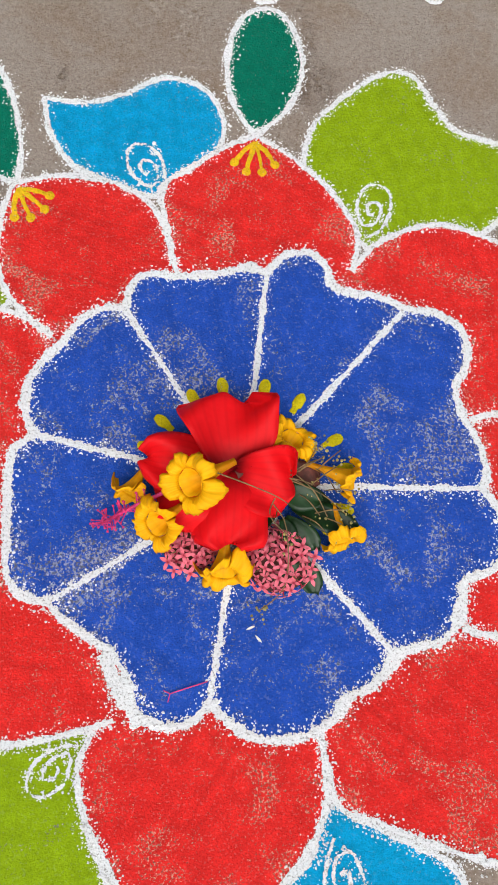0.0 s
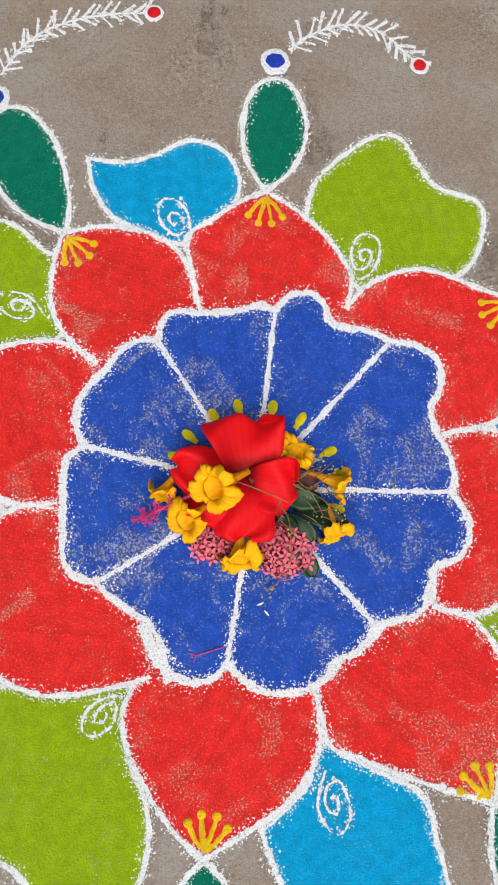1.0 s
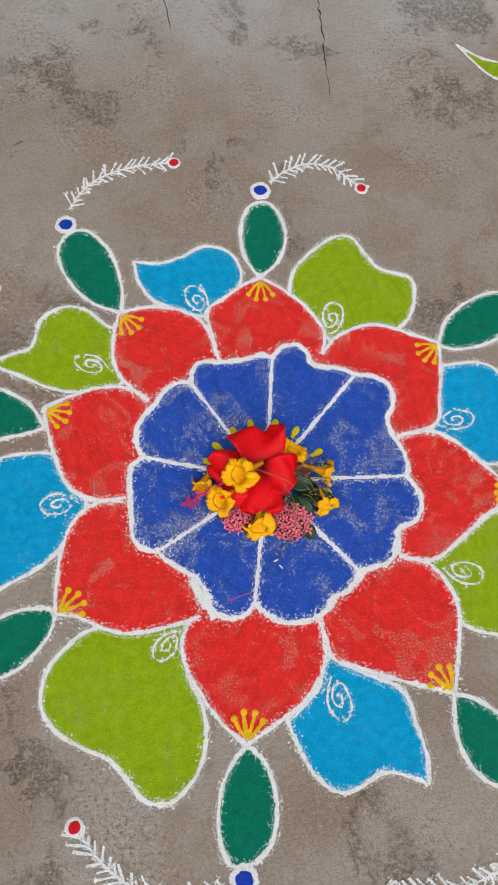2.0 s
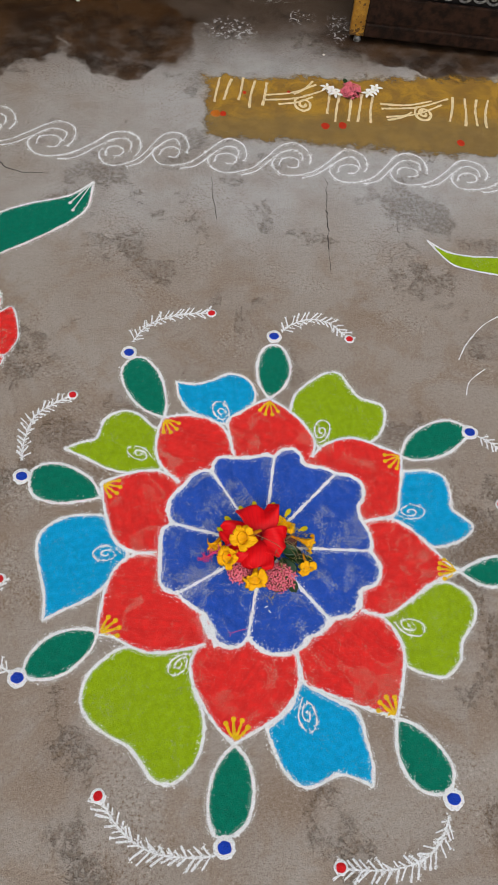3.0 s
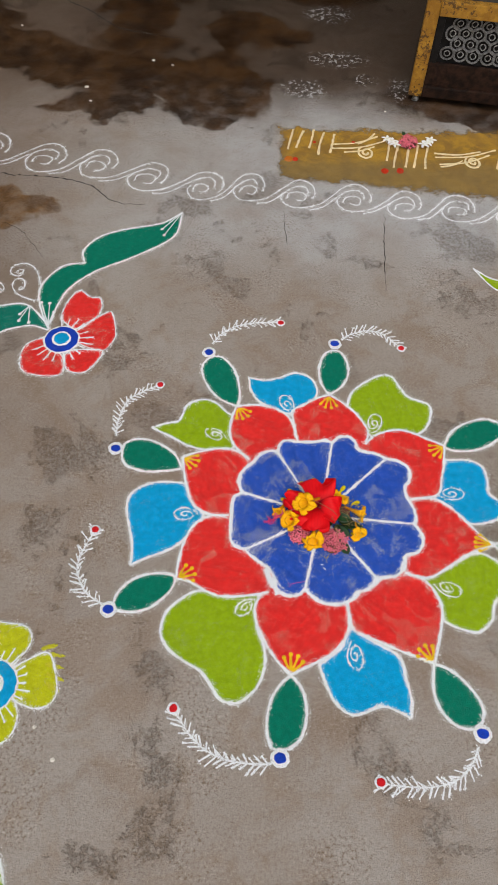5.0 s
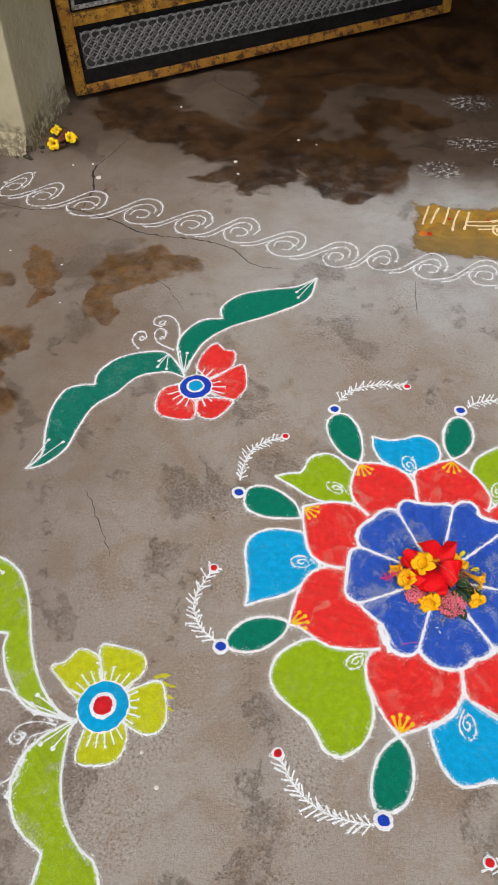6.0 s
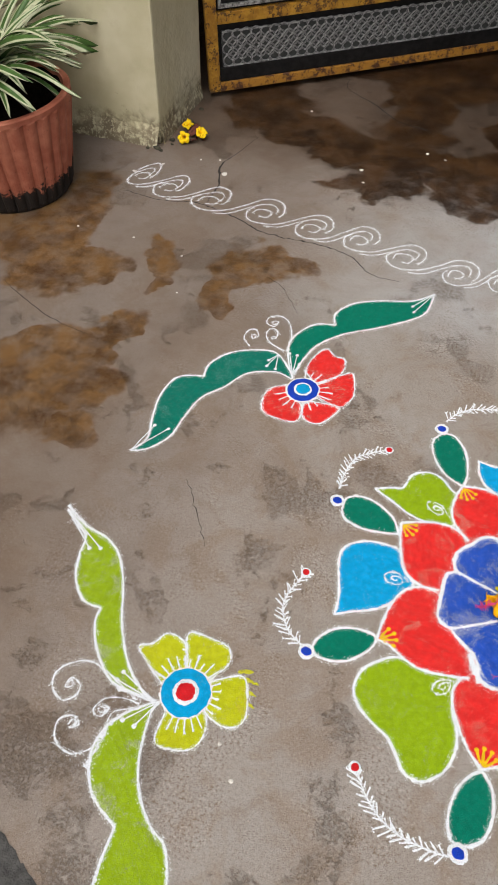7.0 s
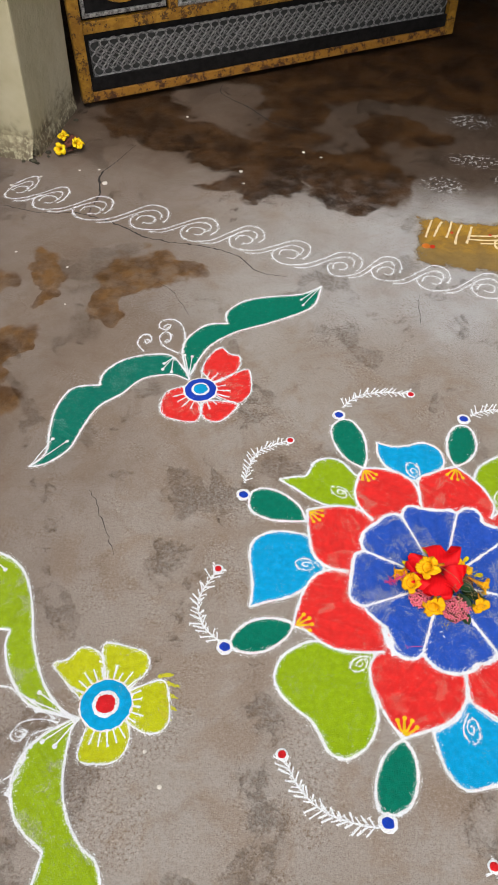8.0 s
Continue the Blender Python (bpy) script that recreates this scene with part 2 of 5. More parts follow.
    h = m.math("ADD", m.math("ADD", m.math("MULTIPLY", sand, 0.8), m.math("MULTIPLY", worn, -0.9)), m.math("ADD", m.math("MULTIPLY", fine, 0.8), m.math("MULTIPLY", pit, 1.0)))
    return m.done(c, rough, h, 0.0020, spec=0.2)


def colour_noise(self, scale):
    n = self.t.nodes.new("ShaderNodeTexNoise")
    n.inputs["Scale"].default_value, n.inputs["Detail"].default_value = scale, 4
    self.link(self.co, n.inputs["Vector"])
    s = self.t.nodes.new("ShaderNodeVectorMath")
    s.operation = "SCALE"
    s.inputs["Scale"].default_value = 0.42
    o = self.vec("SUBTRACT", n.outputs["Color"], (0.5, 0.5, 0.5))
    self.link(o, s.inputs[0])
    return self.vec("ADD", s.outputs[0], (0.5, 0.5, 0.5))


Mat.colour_noise = colour_noise


# ---- mesh helpers ----
rng = random.Random(7)


def mesh_object(name, bm, material, smooth=False):
    me = bpy.data.meshes.new(name)
    bm.to_mesh(me)
    bm.free()
    for mat in material if isinstance(material, (list, tuple)) else [material]:
        me.materials.append(mat)
    if smooth:
        for p in me.polygons:
            p.use_smooth = True
    return new(name, me)


def part(name, bm, material, parent, label="", smooth=False):
    ob = mesh_object(name, bm, material, smooth)
    ob.parent = parent
    return tagged(ob, label)


def empty(name, x=0, y=0, z=0, turn=0):
    ob = new(name)
    ob.matrix_basis = pose(x, y, z, 0, 0, turn)
    return ob


def curve_points(pts, closed=False, step=0.003, sharp=()):
    """Points at even steps along a smooth curve through a few control points; the sharp ones are corners."""
    ctrl = []
    for i, p in enumerate(pts):
        ctrl += [p, p] if i in sharp else [p]
    n = len(ctrl)
    out = []
    for i in range(n if closed else n - 1):
        a, b, c, d = (ctrl[(i + k) % n] if closed else ctrl[min(max(i + k, 0), n - 1)] for k in (-1, 0, 1, 2))
        length = math.dist(b, c)
        if length < 1e-9:
            continue
        count = max(1, round(length / step))
        for k in range(count):
            t = k / count
            out.append(tuple(0.5 * (2 * q + (r - p) * t + (2 * p - 5 * q + 4 * r - s) * t * t + (3 * q - p - 3 * r + s) * t**3) for p, q, r, s in zip(a, b, c, d)))
    if not closed:
        out.append(tuple(ctrl[-1]))
    return out


def sheet(points, top, rough=0.0007):
    """A thin layer with the outline of the points, from the ground up to the height top."""
    ring = [Vector((x + rng.gauss(0, rough), y + rng.gauss(0, rough))) for x, y in points]
    n = len(ring)
    flat, edges, faces = geometry.delaunay_2d_cdt(ring, [(k, (k + 1) % n) for k in range(n)], [], 1, 1e-6)[:3]
    bm = bmesh.new()
    up = [bm.verts.new((v.x, v.y, top)) for v in flat]
    for f in faces:
        bm.faces.new([up[k] for k in f])
    for e in [e for e in bm.edges if len(e.link_faces) == 1]:
        p, q = e.verts
        bm.faces.new((p, q, bm.verts.new((q.co.x, q.co.y, 0.0003)), bm.verts.new((p.co.x, p.co.y, 0.0003))))
    bmesh.ops.recalc_face_normals(bm, faces=bm.faces)
    if sum(f.normal.z for f in bm.faces) < 0:
        bmesh.ops.reverse_faces(bm, faces=bm.faces)
    return bm


GRAIN_SPOTS = []


def ridge(points, width, base, high=0.0016, closed=False, scatter=1.0, taper=False, bm=None):
    """A poured line of powder: a low uneven ridge, and grains strewn along its edges."""
    bm = bm or bmesh.new()
    uv = bm.loops.layers.uv.verify()
    n = len(points)
    rows = []
    width *= 1.35
    seed = rng.random() * 100
    for i, p in enumerate(points):
        a = points[i - 1] if (i or closed) else p
        b = points[(i + 1) % n] if (i < n - 1 or closed) else p
        dx, dy = b[0] - a[0], b[1] - a[1]
        long = math.hypot(dx, dy) or 1e-9
        nx, ny = -dy / long, dx / long
        slow = noise.noise((p[0] * 45, p[1] * 45, seed))
        w = 0.5 * width * (1 + 0.42 * slow)
        if taper:
            w *= 0.45 + 0.55 * math.sin(math.pi * min(1, 0.15 + i / n)) ** 0.6
        row = []
        for s, h in ((-1, 0), (-0.62, 0.75), (0, 1), (0.62, 0.75), (1, 0)):
            j = (1 + 0.55 * noise.noise((p[0] * 160, p[1] * 160, seed + 9 * s)) + rng.uniform(-0.08, 0.08)) if abs(s) == 1 else 1
            row.append(bm.verts.new((p[0] + nx * w * s * j, p[1] + ny * w * s * j, base + h * high * rng.uniform(0.55, 1.15))))
        rows.append(row)
        if rng.random() < scatter:
            for _ in range(6):
                s = rng.choice((-1, 1)) * w * (0.45 + abs(rng.gauss(0, 0.52)))
                f = rng.uniform(-0.003, 0.003)
                GRAIN_SPOTS.append((p[0] + nx * s - ny * f, p[1] + ny * s + nx * f, base))
    for i in range(n if closed else n - 1):
        a, b = rows[i], rows[(i + 1) % n]
        for k in range(4):
            f = bm.faces.new((a[k], b[k], b[k + 1], a[k + 1]))
            for loop, u in zip(f.loops, (k, k, k + 1, k + 1)):
                loop[uv].uv = ((0.0, 0.19, 0.5, 0.81, 1.0)[u], 0.5)
    return bm


def dome(x, y, radius, base, high=0.0025, bm=None, seg=18, squash=1.0, turn=0.0):
    bm = bm or bmesh.new()
    uv = bm.loops.layers.uv.verify()
    rings = []
    for s, h in ((1, 0), (0.85, 0.7), (0.45, 1)):
        ring = []
        for k in range(seg):
            a = 2 * math.pi * k / seg
            r = radius * s * (rng.uniform(0.97, 1.03) if radius > 0.025 else rng.uniform(0.92, 1.08))
            u, v = r * math.cos(a), r * squash * math.sin(a)
            ring.append(bm.verts.new((x + u * math.cos(turn) - v * math.sin(turn), y + u * math.sin(turn) + v * math.cos(turn), base + h * high)))
        rings.append(ring)
    for a, b in zip(rings, rings[1:]):
        for k in range(seg):
            f = bm.faces.new((a[k - 1], a[k], b[k], b[k - 1]))
            for loop in f.loops:
                loop[uv].uv = (0.86 if loop.vert in rings[0] else 0.5, 0.5)
    f = bm.faces.new(rings[-1])
    for loop in f.loops:
        loop[uv].uv = (0.5, 0.5)
    return bm


def strew_grains(parent):
    """All grains beside the lines laid since the last call."""
    verts, faces = [], []
    for x, y, z in GRAIN_SPOTS:
        s = 0.0004 + abs(rng.gauss(0, 0.00045))
        s *= 1.6 if rng.random() < 0.04 else 1.0
        a = rng.uniform(0, 6.28)
        k = len(verts)
        for j in range(5):
            r = s * rng.uniform(0.65, 1.15)
            verts.append((x + r * math.cos(a + 1.2566 * j), y + r * math.sin(a + 1.2566 * j), z + 0.0002))
        verts.append((x + s * rng.uniform(-0.3, 0.3), y, z + 0.0002 + s))
        faces += [(k + j, k + (j + 1) % 5, k + 5) for j in range(5)]
    me = bpy.data.meshes.new("loose_powder")
    me.from_pydata(verts, [], faces)
    me.materials.append(GRAINS)
    ob = new("loose_powder", me)
    ob.parent = parent
    tagged(ob, "loose white powder strewn along the lines", kind="stuff")
    GRAIN_SPOTS.clear()


def spiral(x, y, radius, turns, start, squash=1.0, hand=1, step=0.003):
    pts = []
    n = max(12, int(turns * 2 * math.pi * radius * 0.6 / step))
    for i in range(n + 1):
        t = i / n
        r = radius * (1 - 0.86 * t)
        a = start + hand * turns * 2 * math.pi * t
        pts.append((x + r * math.cos(a), y + r * squash * math.sin(a)))
    return pts


# ---- ground ----
def build_ground():
    bm = bmesh.new()
    cuts = [-60, -20, -6] + [-3 + 0.5 * k for k in range(15)] + [6, 20, 60]
    grid = [[bm.verts.new((x, y, 0)) for x in cuts] for y in cuts]
    for r, s in zip(grid, grid[1:]):
        for k in range(len(cuts) - 1):
            bm.faces.new((r[k], r[k + 1], s[k + 1], s[k]))
    tagged(mesh_object("ground", bm, ground_material()), "worn brown-grey concrete yard with damp patches, shade and sheen in its colour", "ground", kind="structure")


build_ground()

# ---- the large flower drawing ----
CENTRE = (-0.033, -0.075)
LOW, MID, HIGH = 0.0006, 0.0024, 0.0038


def toward(p, q, k):
    return (p[0] + (q[0] - p[0]) * k, p[1] + (q[1] - p[1]) * k)


LAYER = iter(range(1000))


def lift(z):
    """Neighbouring layers never share a plane."""
    return z + 0.00006 * (next(LAYER) % 9)


rangoli = tagged(empty("flower_rangoli"), "large powder flower drawing in blue, red, lime and cyan on concrete", "rangoli")


def blue_petal(pts):
    edge = curve_points(pts, step=0.003)
    ob = part("blue_petal", sheet(edge + [CENTRE], lift(HIGH)), BLUE, rangoli, "patchy royal blue powder petal")
    part("white_outline", ridge(edge, 0.0128, HIGH, 0.0019), WHITE, ob)
    ray = curve_points([toward(pts[0], CENTRE, 0.0), toward(pts[0], CENTRE, 0.5), toward(pts[0], CENTRE, 0.93)])
    part("white_ray", ridge(ray, 0.0092, HIGH, 0.0018), WHITE, ob)


def stamens(tip, parent, count, z, length=0.043, spread=66):
    """Yellow strokes that fan out from a petal's tip, each with a round head."""
    aim = math.atan2(CENTRE[1] - tip[1], CENTRE[0] - tip[0])
    for k in range(count):
        a = aim + radians(spread) * (k / (count - 1) - 0.5)
        far = length * (1.0 if 0 < k < count - 1 else 0.9)
        end = (tip[0] + far * math.cos(a), tip[1] + far * math.sin(a))
        pts = curve_points([toward(tip, CENTRE, 0.02), toward(tip, end, 0.55), end])
        bm = ridge(pts, 0.0042, z, 0.0014, scatter=0)
        dome(end[0], end[1], 0.0052, z, 0.0022, bm, seg=10)
        part("stamen_stroke", bm, YELLOW, parent, "yellow powder stamen stroke")


def red_petal(pts, tip, count=4):
    edge = curve_points(pts, sharp=(tip,))
    hidden = [toward(pts[-1], CENTRE, 0.3), toward(pts[0], CENTRE, 0.3)]
    ob = part("red_petal", sheet(edge + hidden, lift(MID)), RED, rangoli, "bright red powder petal with worn patches")
    part("white_outline", ridge(edge, 0.0092, MID, 0.0014), WHITE, ob)
    stamens(pts[tip], ob, count, MID)


def swirl(at, root, radius, parent, z):
    """A loop that leaves the leaf's base and winds into a small spiral inside itself."""
    a = math.atan2(root[1] - at[1], root[0] - at[0])
    ux, uy = math.cos(a), math.sin(a)
    loop = [(1.25, 0.0), (0.75, 0.55), (0.0, 0.85), (-0.75, 0.6), (-1.05, 0.0), (-0.75, -0.6), (0.0, -0.82), (0.7, -0.5), (0.75, 0.0), (0.4, 0.36), (-0.1, 0.36), (-0.36, 0.0), (-0.1, -0.3), (0.25, -0.2), (0.22, 0.08)]
    radius *= 0.9
    pts = [(at[0] + radius * (1.18 * u * ux - 0.86 * v * uy) + rng.gauss(0, 0.0008), at[1] + radius * (1.18 * u * uy + 0.86 * v * ux) + rng.gauss(0, 0.0008)) for u, v in loop]
    part("swirl", ridge(curve_points(pts), 0.0060, z + 0.0004, 0.0010, scatter=0.35), FAINT, parent)


def colour_leaf(pts, material, label, sharp, at, root, radius):
    edge = curve_points(pts, closed=True, sharp=sharp)
    ob = part("leaf", sheet(edge, lift(LOW)), material, rangoli, label)
    part("white_outline", ridge(edge, 0.0090, LOW, 0.0011, closed=True), WHITE, ob)
    swirl(at, root, radius, ob, LOW)


def bud(pts, dot):
    edge = curve_points(pts, closed=True, sharp=(0,))
    ob = part("bud", sheet(edge, lift(LOW)), GREEN, rangoli, "dark green powder bud shape")
    part("white_outline", ridge(edge, 0.0090, LOW, 0.0011, closed=True), WHITE, ob)
    ring = part("white_disc", dome(dot[0], dot[1], 0.0205, LOW, 0.002, seg=28), WHITE, ob)
    part("blue_dot", dome(dot[0], dot[1], 0.0125, LOW + 0.002, 0.0016, seg=20, squash=0.85), DOT_BLUE, ring, "blue powder dot")


def fern_curl(pts, width=0.027, gap=0.0136, red=True):
    """A curved stem with short slanted barbs on both sides and a red tip."""
    line = curve_points(pts, step=0.0025)
    bm = ridge(line, 0.0056, LOW, 0.0016, scatter=0.5)
    (ax, ay), (ex, ey), mid = line[0], line[-1], line[len(line) // 2]
    outer = -1 if (ex - ax) * (mid[1] - ay) - (ey - ay) * (mid[0] - ax) < 0 else 1
    every = max(1, round(gap / 0.0025))
    for i in range(every, len(line) - 3, every):
        p, q = line[i], line[i - 1]
        a = math.atan2(p[1] - q[1], p[0] - q[0])
        for side in (-1, 1):
            b = a + side * radians(rng.uniform(32, 62))
            long = width * rng.uniform(0.6, 1.2) * (1.0 if side == outer else 0.78)
            end = (p[0] + long * math.cos(b), p[1] + long * math.sin(b))
            ridge(curve_points([p, toward(p, end, 0.5), end], step=0.003), 0.0056, LOW, 0.0014, scatter=0.25, bm=bm)
    ob = part("fern_curl", bm, WHITE, rangoli, "feathery curl of white powder barbs")
    if red:
        x, y = line[-1]
        spot = part("white_disc", dome(x, y, 0.0135, LOW, 0.002, seg=16), WHITE, ob)
        part("red_dot", dome(x, y, 0.0085, LOW + 0.002, 0.0016, seg=14), CORE_RED, spot, "red powder dot")


bud([(-0.009, 0.299), (-0.033, 0.342), (-0.036, 0.397), (-0.02, 0.444), (0.01, 0.459), (0.035, 0.437), (0.045, 0.381), (0.025, 0.33)], (0.008, 0.484))
bud([(0.288, 0.148), (0.312, 0.196), (0.352, 0.227), (0.405, 0.246), (0.446, 0.233), (0.46, 0.211), (0.414, 0.166), (0.369, 0.144), (0.319, 0.138)], (0.461, 0.213))
bud([(0.382, -0.127), (0.425, -0.105), (0.468, -0.094), (0.509, -0.106), (0.524, -0.13), (0.486, -0.158), (0.441, -0.161), (0.411, -0.15)], (0.542, -0.134))
bud([(0.214, -0.42), (0.253, -0.434), (0.288, -0.467), (0.309, -0.504), (0.304, -0.537), (0.282, -0.551), (0.249, -0.545), (0.22, -0.515), (0.209, -0.472)], (0.303, -0.559))
bud([(-0.095, -0.464), (-0.072, -0.49), (-0.061, -0.537), (-0.071, -0.587), (-0.103, -0.614), (-0.133, -0.608), (-0.144, -0.567), (-0.136, -0.517), (-0.114, -0.48)], (-0.114, -0.63))
bud([(-0.365, -0.255), (-0.392, -0.247), (-0.434, -0.252), (-0.473, -0.273), (-0.498, -0.309), (-0.494, -0.339), (-0.453, -0.344), (-0.414, -0.329), (-0.377, -0.29)], (-0.51, -0.341))
bud([(-0.384, 0.039), (-0.411, 0.084), (-0.468, 0.117), (-0.516, 0.119), (-0.542, 0.096), (-0.533, 0.046), (-0.484, 0.025), (-0.426, 0.029)], (-0.561, 0.088))
bud([(-0.255, 0.242), (-0.253, 0.292), (-0.271, 0.363), (-0.31, 0.411), (-0.346, 0.406), (-0.363, 0.369), (-0.347, 0.316), (-0.309, 0.268)], (-0.349, 0.427))
fern_curl([(0.027, 0.5), (0.058, 0.525), (0.105, 0.54), (0.151, 0.528), (0.18, 0.499), (0.198, 0.48)])
fern_curl([(0.477, 0.203), (0.515, 0.176), (0.541, 0.128), (0.531, 0.073), (0.501, 0.027)])
fern_curl([(0.291, -0.585), (0.271, -0.624), (0.235, -0.653), (0.18, -0.667), (0.117, -0.667), (0.088, -0.663)])
fern_curl([(-0.129, -0.642), (-0.177, -0.644), (-0.24, -0.635), (-0.295, -0.602), (-0.34, -0.546)])
fern_curl([(-0.524, -0.331), (-0.568, -0.304), (-0.596, -0.256), (-0.595, -0.212), (-0.573, -0.146)])
fern_curl([(-0.566, 0.127), (-0.567, 0.183), (-0.552, 0.241), (-0.514, 0.276), (-0.472, 0.302)])
fern_curl([(-0.342, 0.459), (-0.315, 0.503), (-0.271, 0.534), (-0.21, 0.55), (-0.149, 0.554)])
C_LEAF, L_LEAF = "cyan powder leaf with white spiral", "lime green powder leaf with white spiral"
colour_leaf([(-0.231, 0.344), (-0.19, 0.338), (-0.147, 0.348), (-0.103, 0.369), (-0.059, 0.352), (-0.042, 0.307), (-0.063, 0.263), (-0.107, 0.228), (-0.159, 0.243), (-0.199, 0.264), (-0.223, 0.302)], CYAN, C_LEAF, (0,), (-0.124, 0.261), (-0.107, 0.228), 0.026)
colour_leaf([(0.041, 0.257), (0.052, 0.309), (0.087, 0.346), (0.133, 0.376), (0.166, 0.372), (0.189, 0.331), (0.209, 0.305), (0.258, 0.285), (0.264, 0.254), (0.25, 0.211), (0.226, 0.186), (0.175, 0.168), (0.106, 0.167), (0.059, 0.223)], LIME, L_LEAF, (), (0.111, 0.213), (0.099, 0.175), 0.026)
colour_leaf([(0.276, 0.096), (0.301, 0.109), (0.35, 0.111), (0.382, 0.093), (0.39, 0.055), (0.389, 0.017), (0.426, -0.019), (0.419, -0.041), (0.386, -0.063), (0.332, -0.073), (0.289, -0.051), (0.252, -0.003)], CYAN, C_LEAF, (), (0.296, 0.008), (0.258, 0.003), 0.026)
colour_leaf([(0.334, -0.151), (0.377, -0.162), (0.401, -0.192), (0.397, -0.231), (0.365, -0.275), (0.355, -0.312), (0.324, -0.342), (0.289, -0.34), (0.249, -0.323), (0.235, -0.289), (0.204, -0.23), (0.272, -0.188)], LIME, L_LEAF, (), (0.264, -0.245), (0.211, -0.23), 0.026)
colour_leaf([(-0.035, -0.436), (-0.024, -0.469), (-0.003, -0.511), (0.029, -0.536), (0.062, -0.531), (0.091, -0.517), (0.119, -0.52), (0.157, -0.536), (0.161, -0.505), (0.152, -0.457), (0.139, -0.409), (0.083, -0.379), (0.036, -0.353), (0.013, -0.397)], CYAN, C_LEAF, (0, 7), (0.043, -0.414), (0.033, -0.357), 0.026)
colour_leaf([(-0.3, -0.283), (-0.346, -0.305), (-0.378, -0.338), (-0.387, -0.384), (-0.37, -0.417), (-0.334, -0.444), (-0.293, -0.465), (-0.264, -0.497), (-0.244, -0.522), (-0.207, -0.527), (-0.17, -0.496), (-0.154, -0.453), (-0.155, -0.41), (-0.175, -0.353), (-0.172, -0.288)], LIME, L_LEAF, (), (-0.203, -0.318), (-0.175, -0.291), 0.022)
colour_leaf([(-0.369, -0.009), (-0.423, -0.003), (-0.467, -0.014), (-0.502, -0.043), (-0.507, -0.085), (-0.489, -0.146), (-0.479, -0.185), (-0.476, -0.231), (-0.439, -0.21), (-0.398, -0.191), (-0.364, -0.164), (-0.33, -0.117), (-0.319, -0.089), (-0.354, -0.048)], CYAN, C_LEAF, (7,), (-0.364, -0.09), (-0.322, -0.089), 0.024)
colour_leaf([(-0.476, 0.159), (-0.44, 0.175), (-0.407, 0.187), (-0.391, 0.237), (-0.351, 0.26), (-0.315, 0.251), (-0.285, 0.223), (-0.256, 0.199), (-0.261, 0.15), (-0.259, 0.11), (-0.319, 0.098), (-0.373, 0.108), (-0.416, 0.13)], LIME, L_LEAF, (0,), (-0.309, 0.149), (-0.264, 0.134), 0.024)
red_petal([(-0.093, 0.141), (-0.103, 0.194), (-0.107, 0.236), (-0.074, 0.262), (-0.038, 0.286), (-0.009, 0.297), (0.026, 0.274), (0.067, 0.232), (0.092, 0.183), (0.083, 0.142)], 5)
red_petal([(0.083, 0.142), (0.109, 0.17), (0.149, 0.189), (0.191, 0.192), (0.246, 0.17), (0.29, 0.151), (0.284, 0.099), (0.274, 0.052), (0.258, 0.003), (0.189, -0.015)], 5)
red_petal([(0.189, -0.015), (0.241, -0.008), (0.285, -0.029), (0.325, -0.071), (0.359, -0.11), (0.382, -0.127), (0.351, -0.14), (0.313, -0.158), (0.272, -0.188), (0.218, -0.221), (0.163, -0.212)], 5, 5)
red_petal([(0.163, -0.212), (0.205, -0.225), (0.232, -0.258), (0.243, -0.301), (0.233, -0.355), (0.216, -0.42), (0.186, -0.41), (0.141, -0.396), (0.084, -0.374), (0.04, -0.353), (0.027, -0.291)], 5)
red_petal([(0.027, -0.291), (0.034, -0.339), (0.019, -0.38), (-0.011, -0.414), (-0.058, -0.442), (-0.096, -0.462), (-0.12, -0.442), (-0.149, -0.404), (-0.173, -0.359), (-0.181, -0.318), (-0.169, -0.286)], 5)
red_petal([(-0.151, -0.279), (-0.198, -0.29), (-0.258, -0.295), (-0.3, -0.283), (-0.333, -0.265), (-0.365, -0.259), (-0.365, -0.222), (-0.357, -0.164), (-0.336, -0.117), (-0.3, -0.092), (-0.256, -0.088)], 5)
red_petal([(-0.256, -0.088), (-0.3, -0.089), (-0.34, -0.069), (-0.362, -0.027), (-0.377, 0.024), (-0.386, 0.072), (-0.358, 0.085), (-0.312, 0.101), (-0.259, 0.103), (-0.214, 0.076)], 5)
red_petal([(-0.214, 0.076), (-0.252, 0.111), (-0.27, 0.15), (-0.268, 0.207), (-0.257, 0.242), (-0.209, 0.25), (-0.159, 0.243), (-0.124, 0.222), (-0.106, 0.194), (-0.096, 0.151)], 4)
blue_petal([(-0.144, 0.102), (-0.137, 0.127), (-0.123, 0.139), (-0.084, 0.137), (-0.044, 0.141), (-0.021, 0.146), (-0.003, 0.139)])
blue_petal([(-0.003, 0.139), (0.014, 0.157), (0.04, 0.162), (0.057, 0.146), (0.064, 0.125), (0.084, 0.117), (0.11, 0.113), (0.135, 0.1)])
blue_petal([(0.135, 0.1), (0.169, 0.093), (0.191, 0.073), (0.191, 0.04), (0.178, 0.017), (0.182, -0.01), (0.196, -0.041), (0.2, -0.069), (0.195, -0.084)])
blue_petal([(0.195, -0.084), (0.209, -0.108), (0.212, -0.134), (0.197, -0.159), (0.168, -0.17), (0.164, -0.198), (0.146, -0.22), (0.122, -0.226), (0.098, -0.231)])
blue_petal([(0.098, -0.231), (0.078, -0.257), (0.052, -0.268), (0.039, -0.286), (0.015, -0.297), (-0.014, -0.3), (-0.039, -0.292), (-0.058, -0.278), (-0.068, -0.268)])
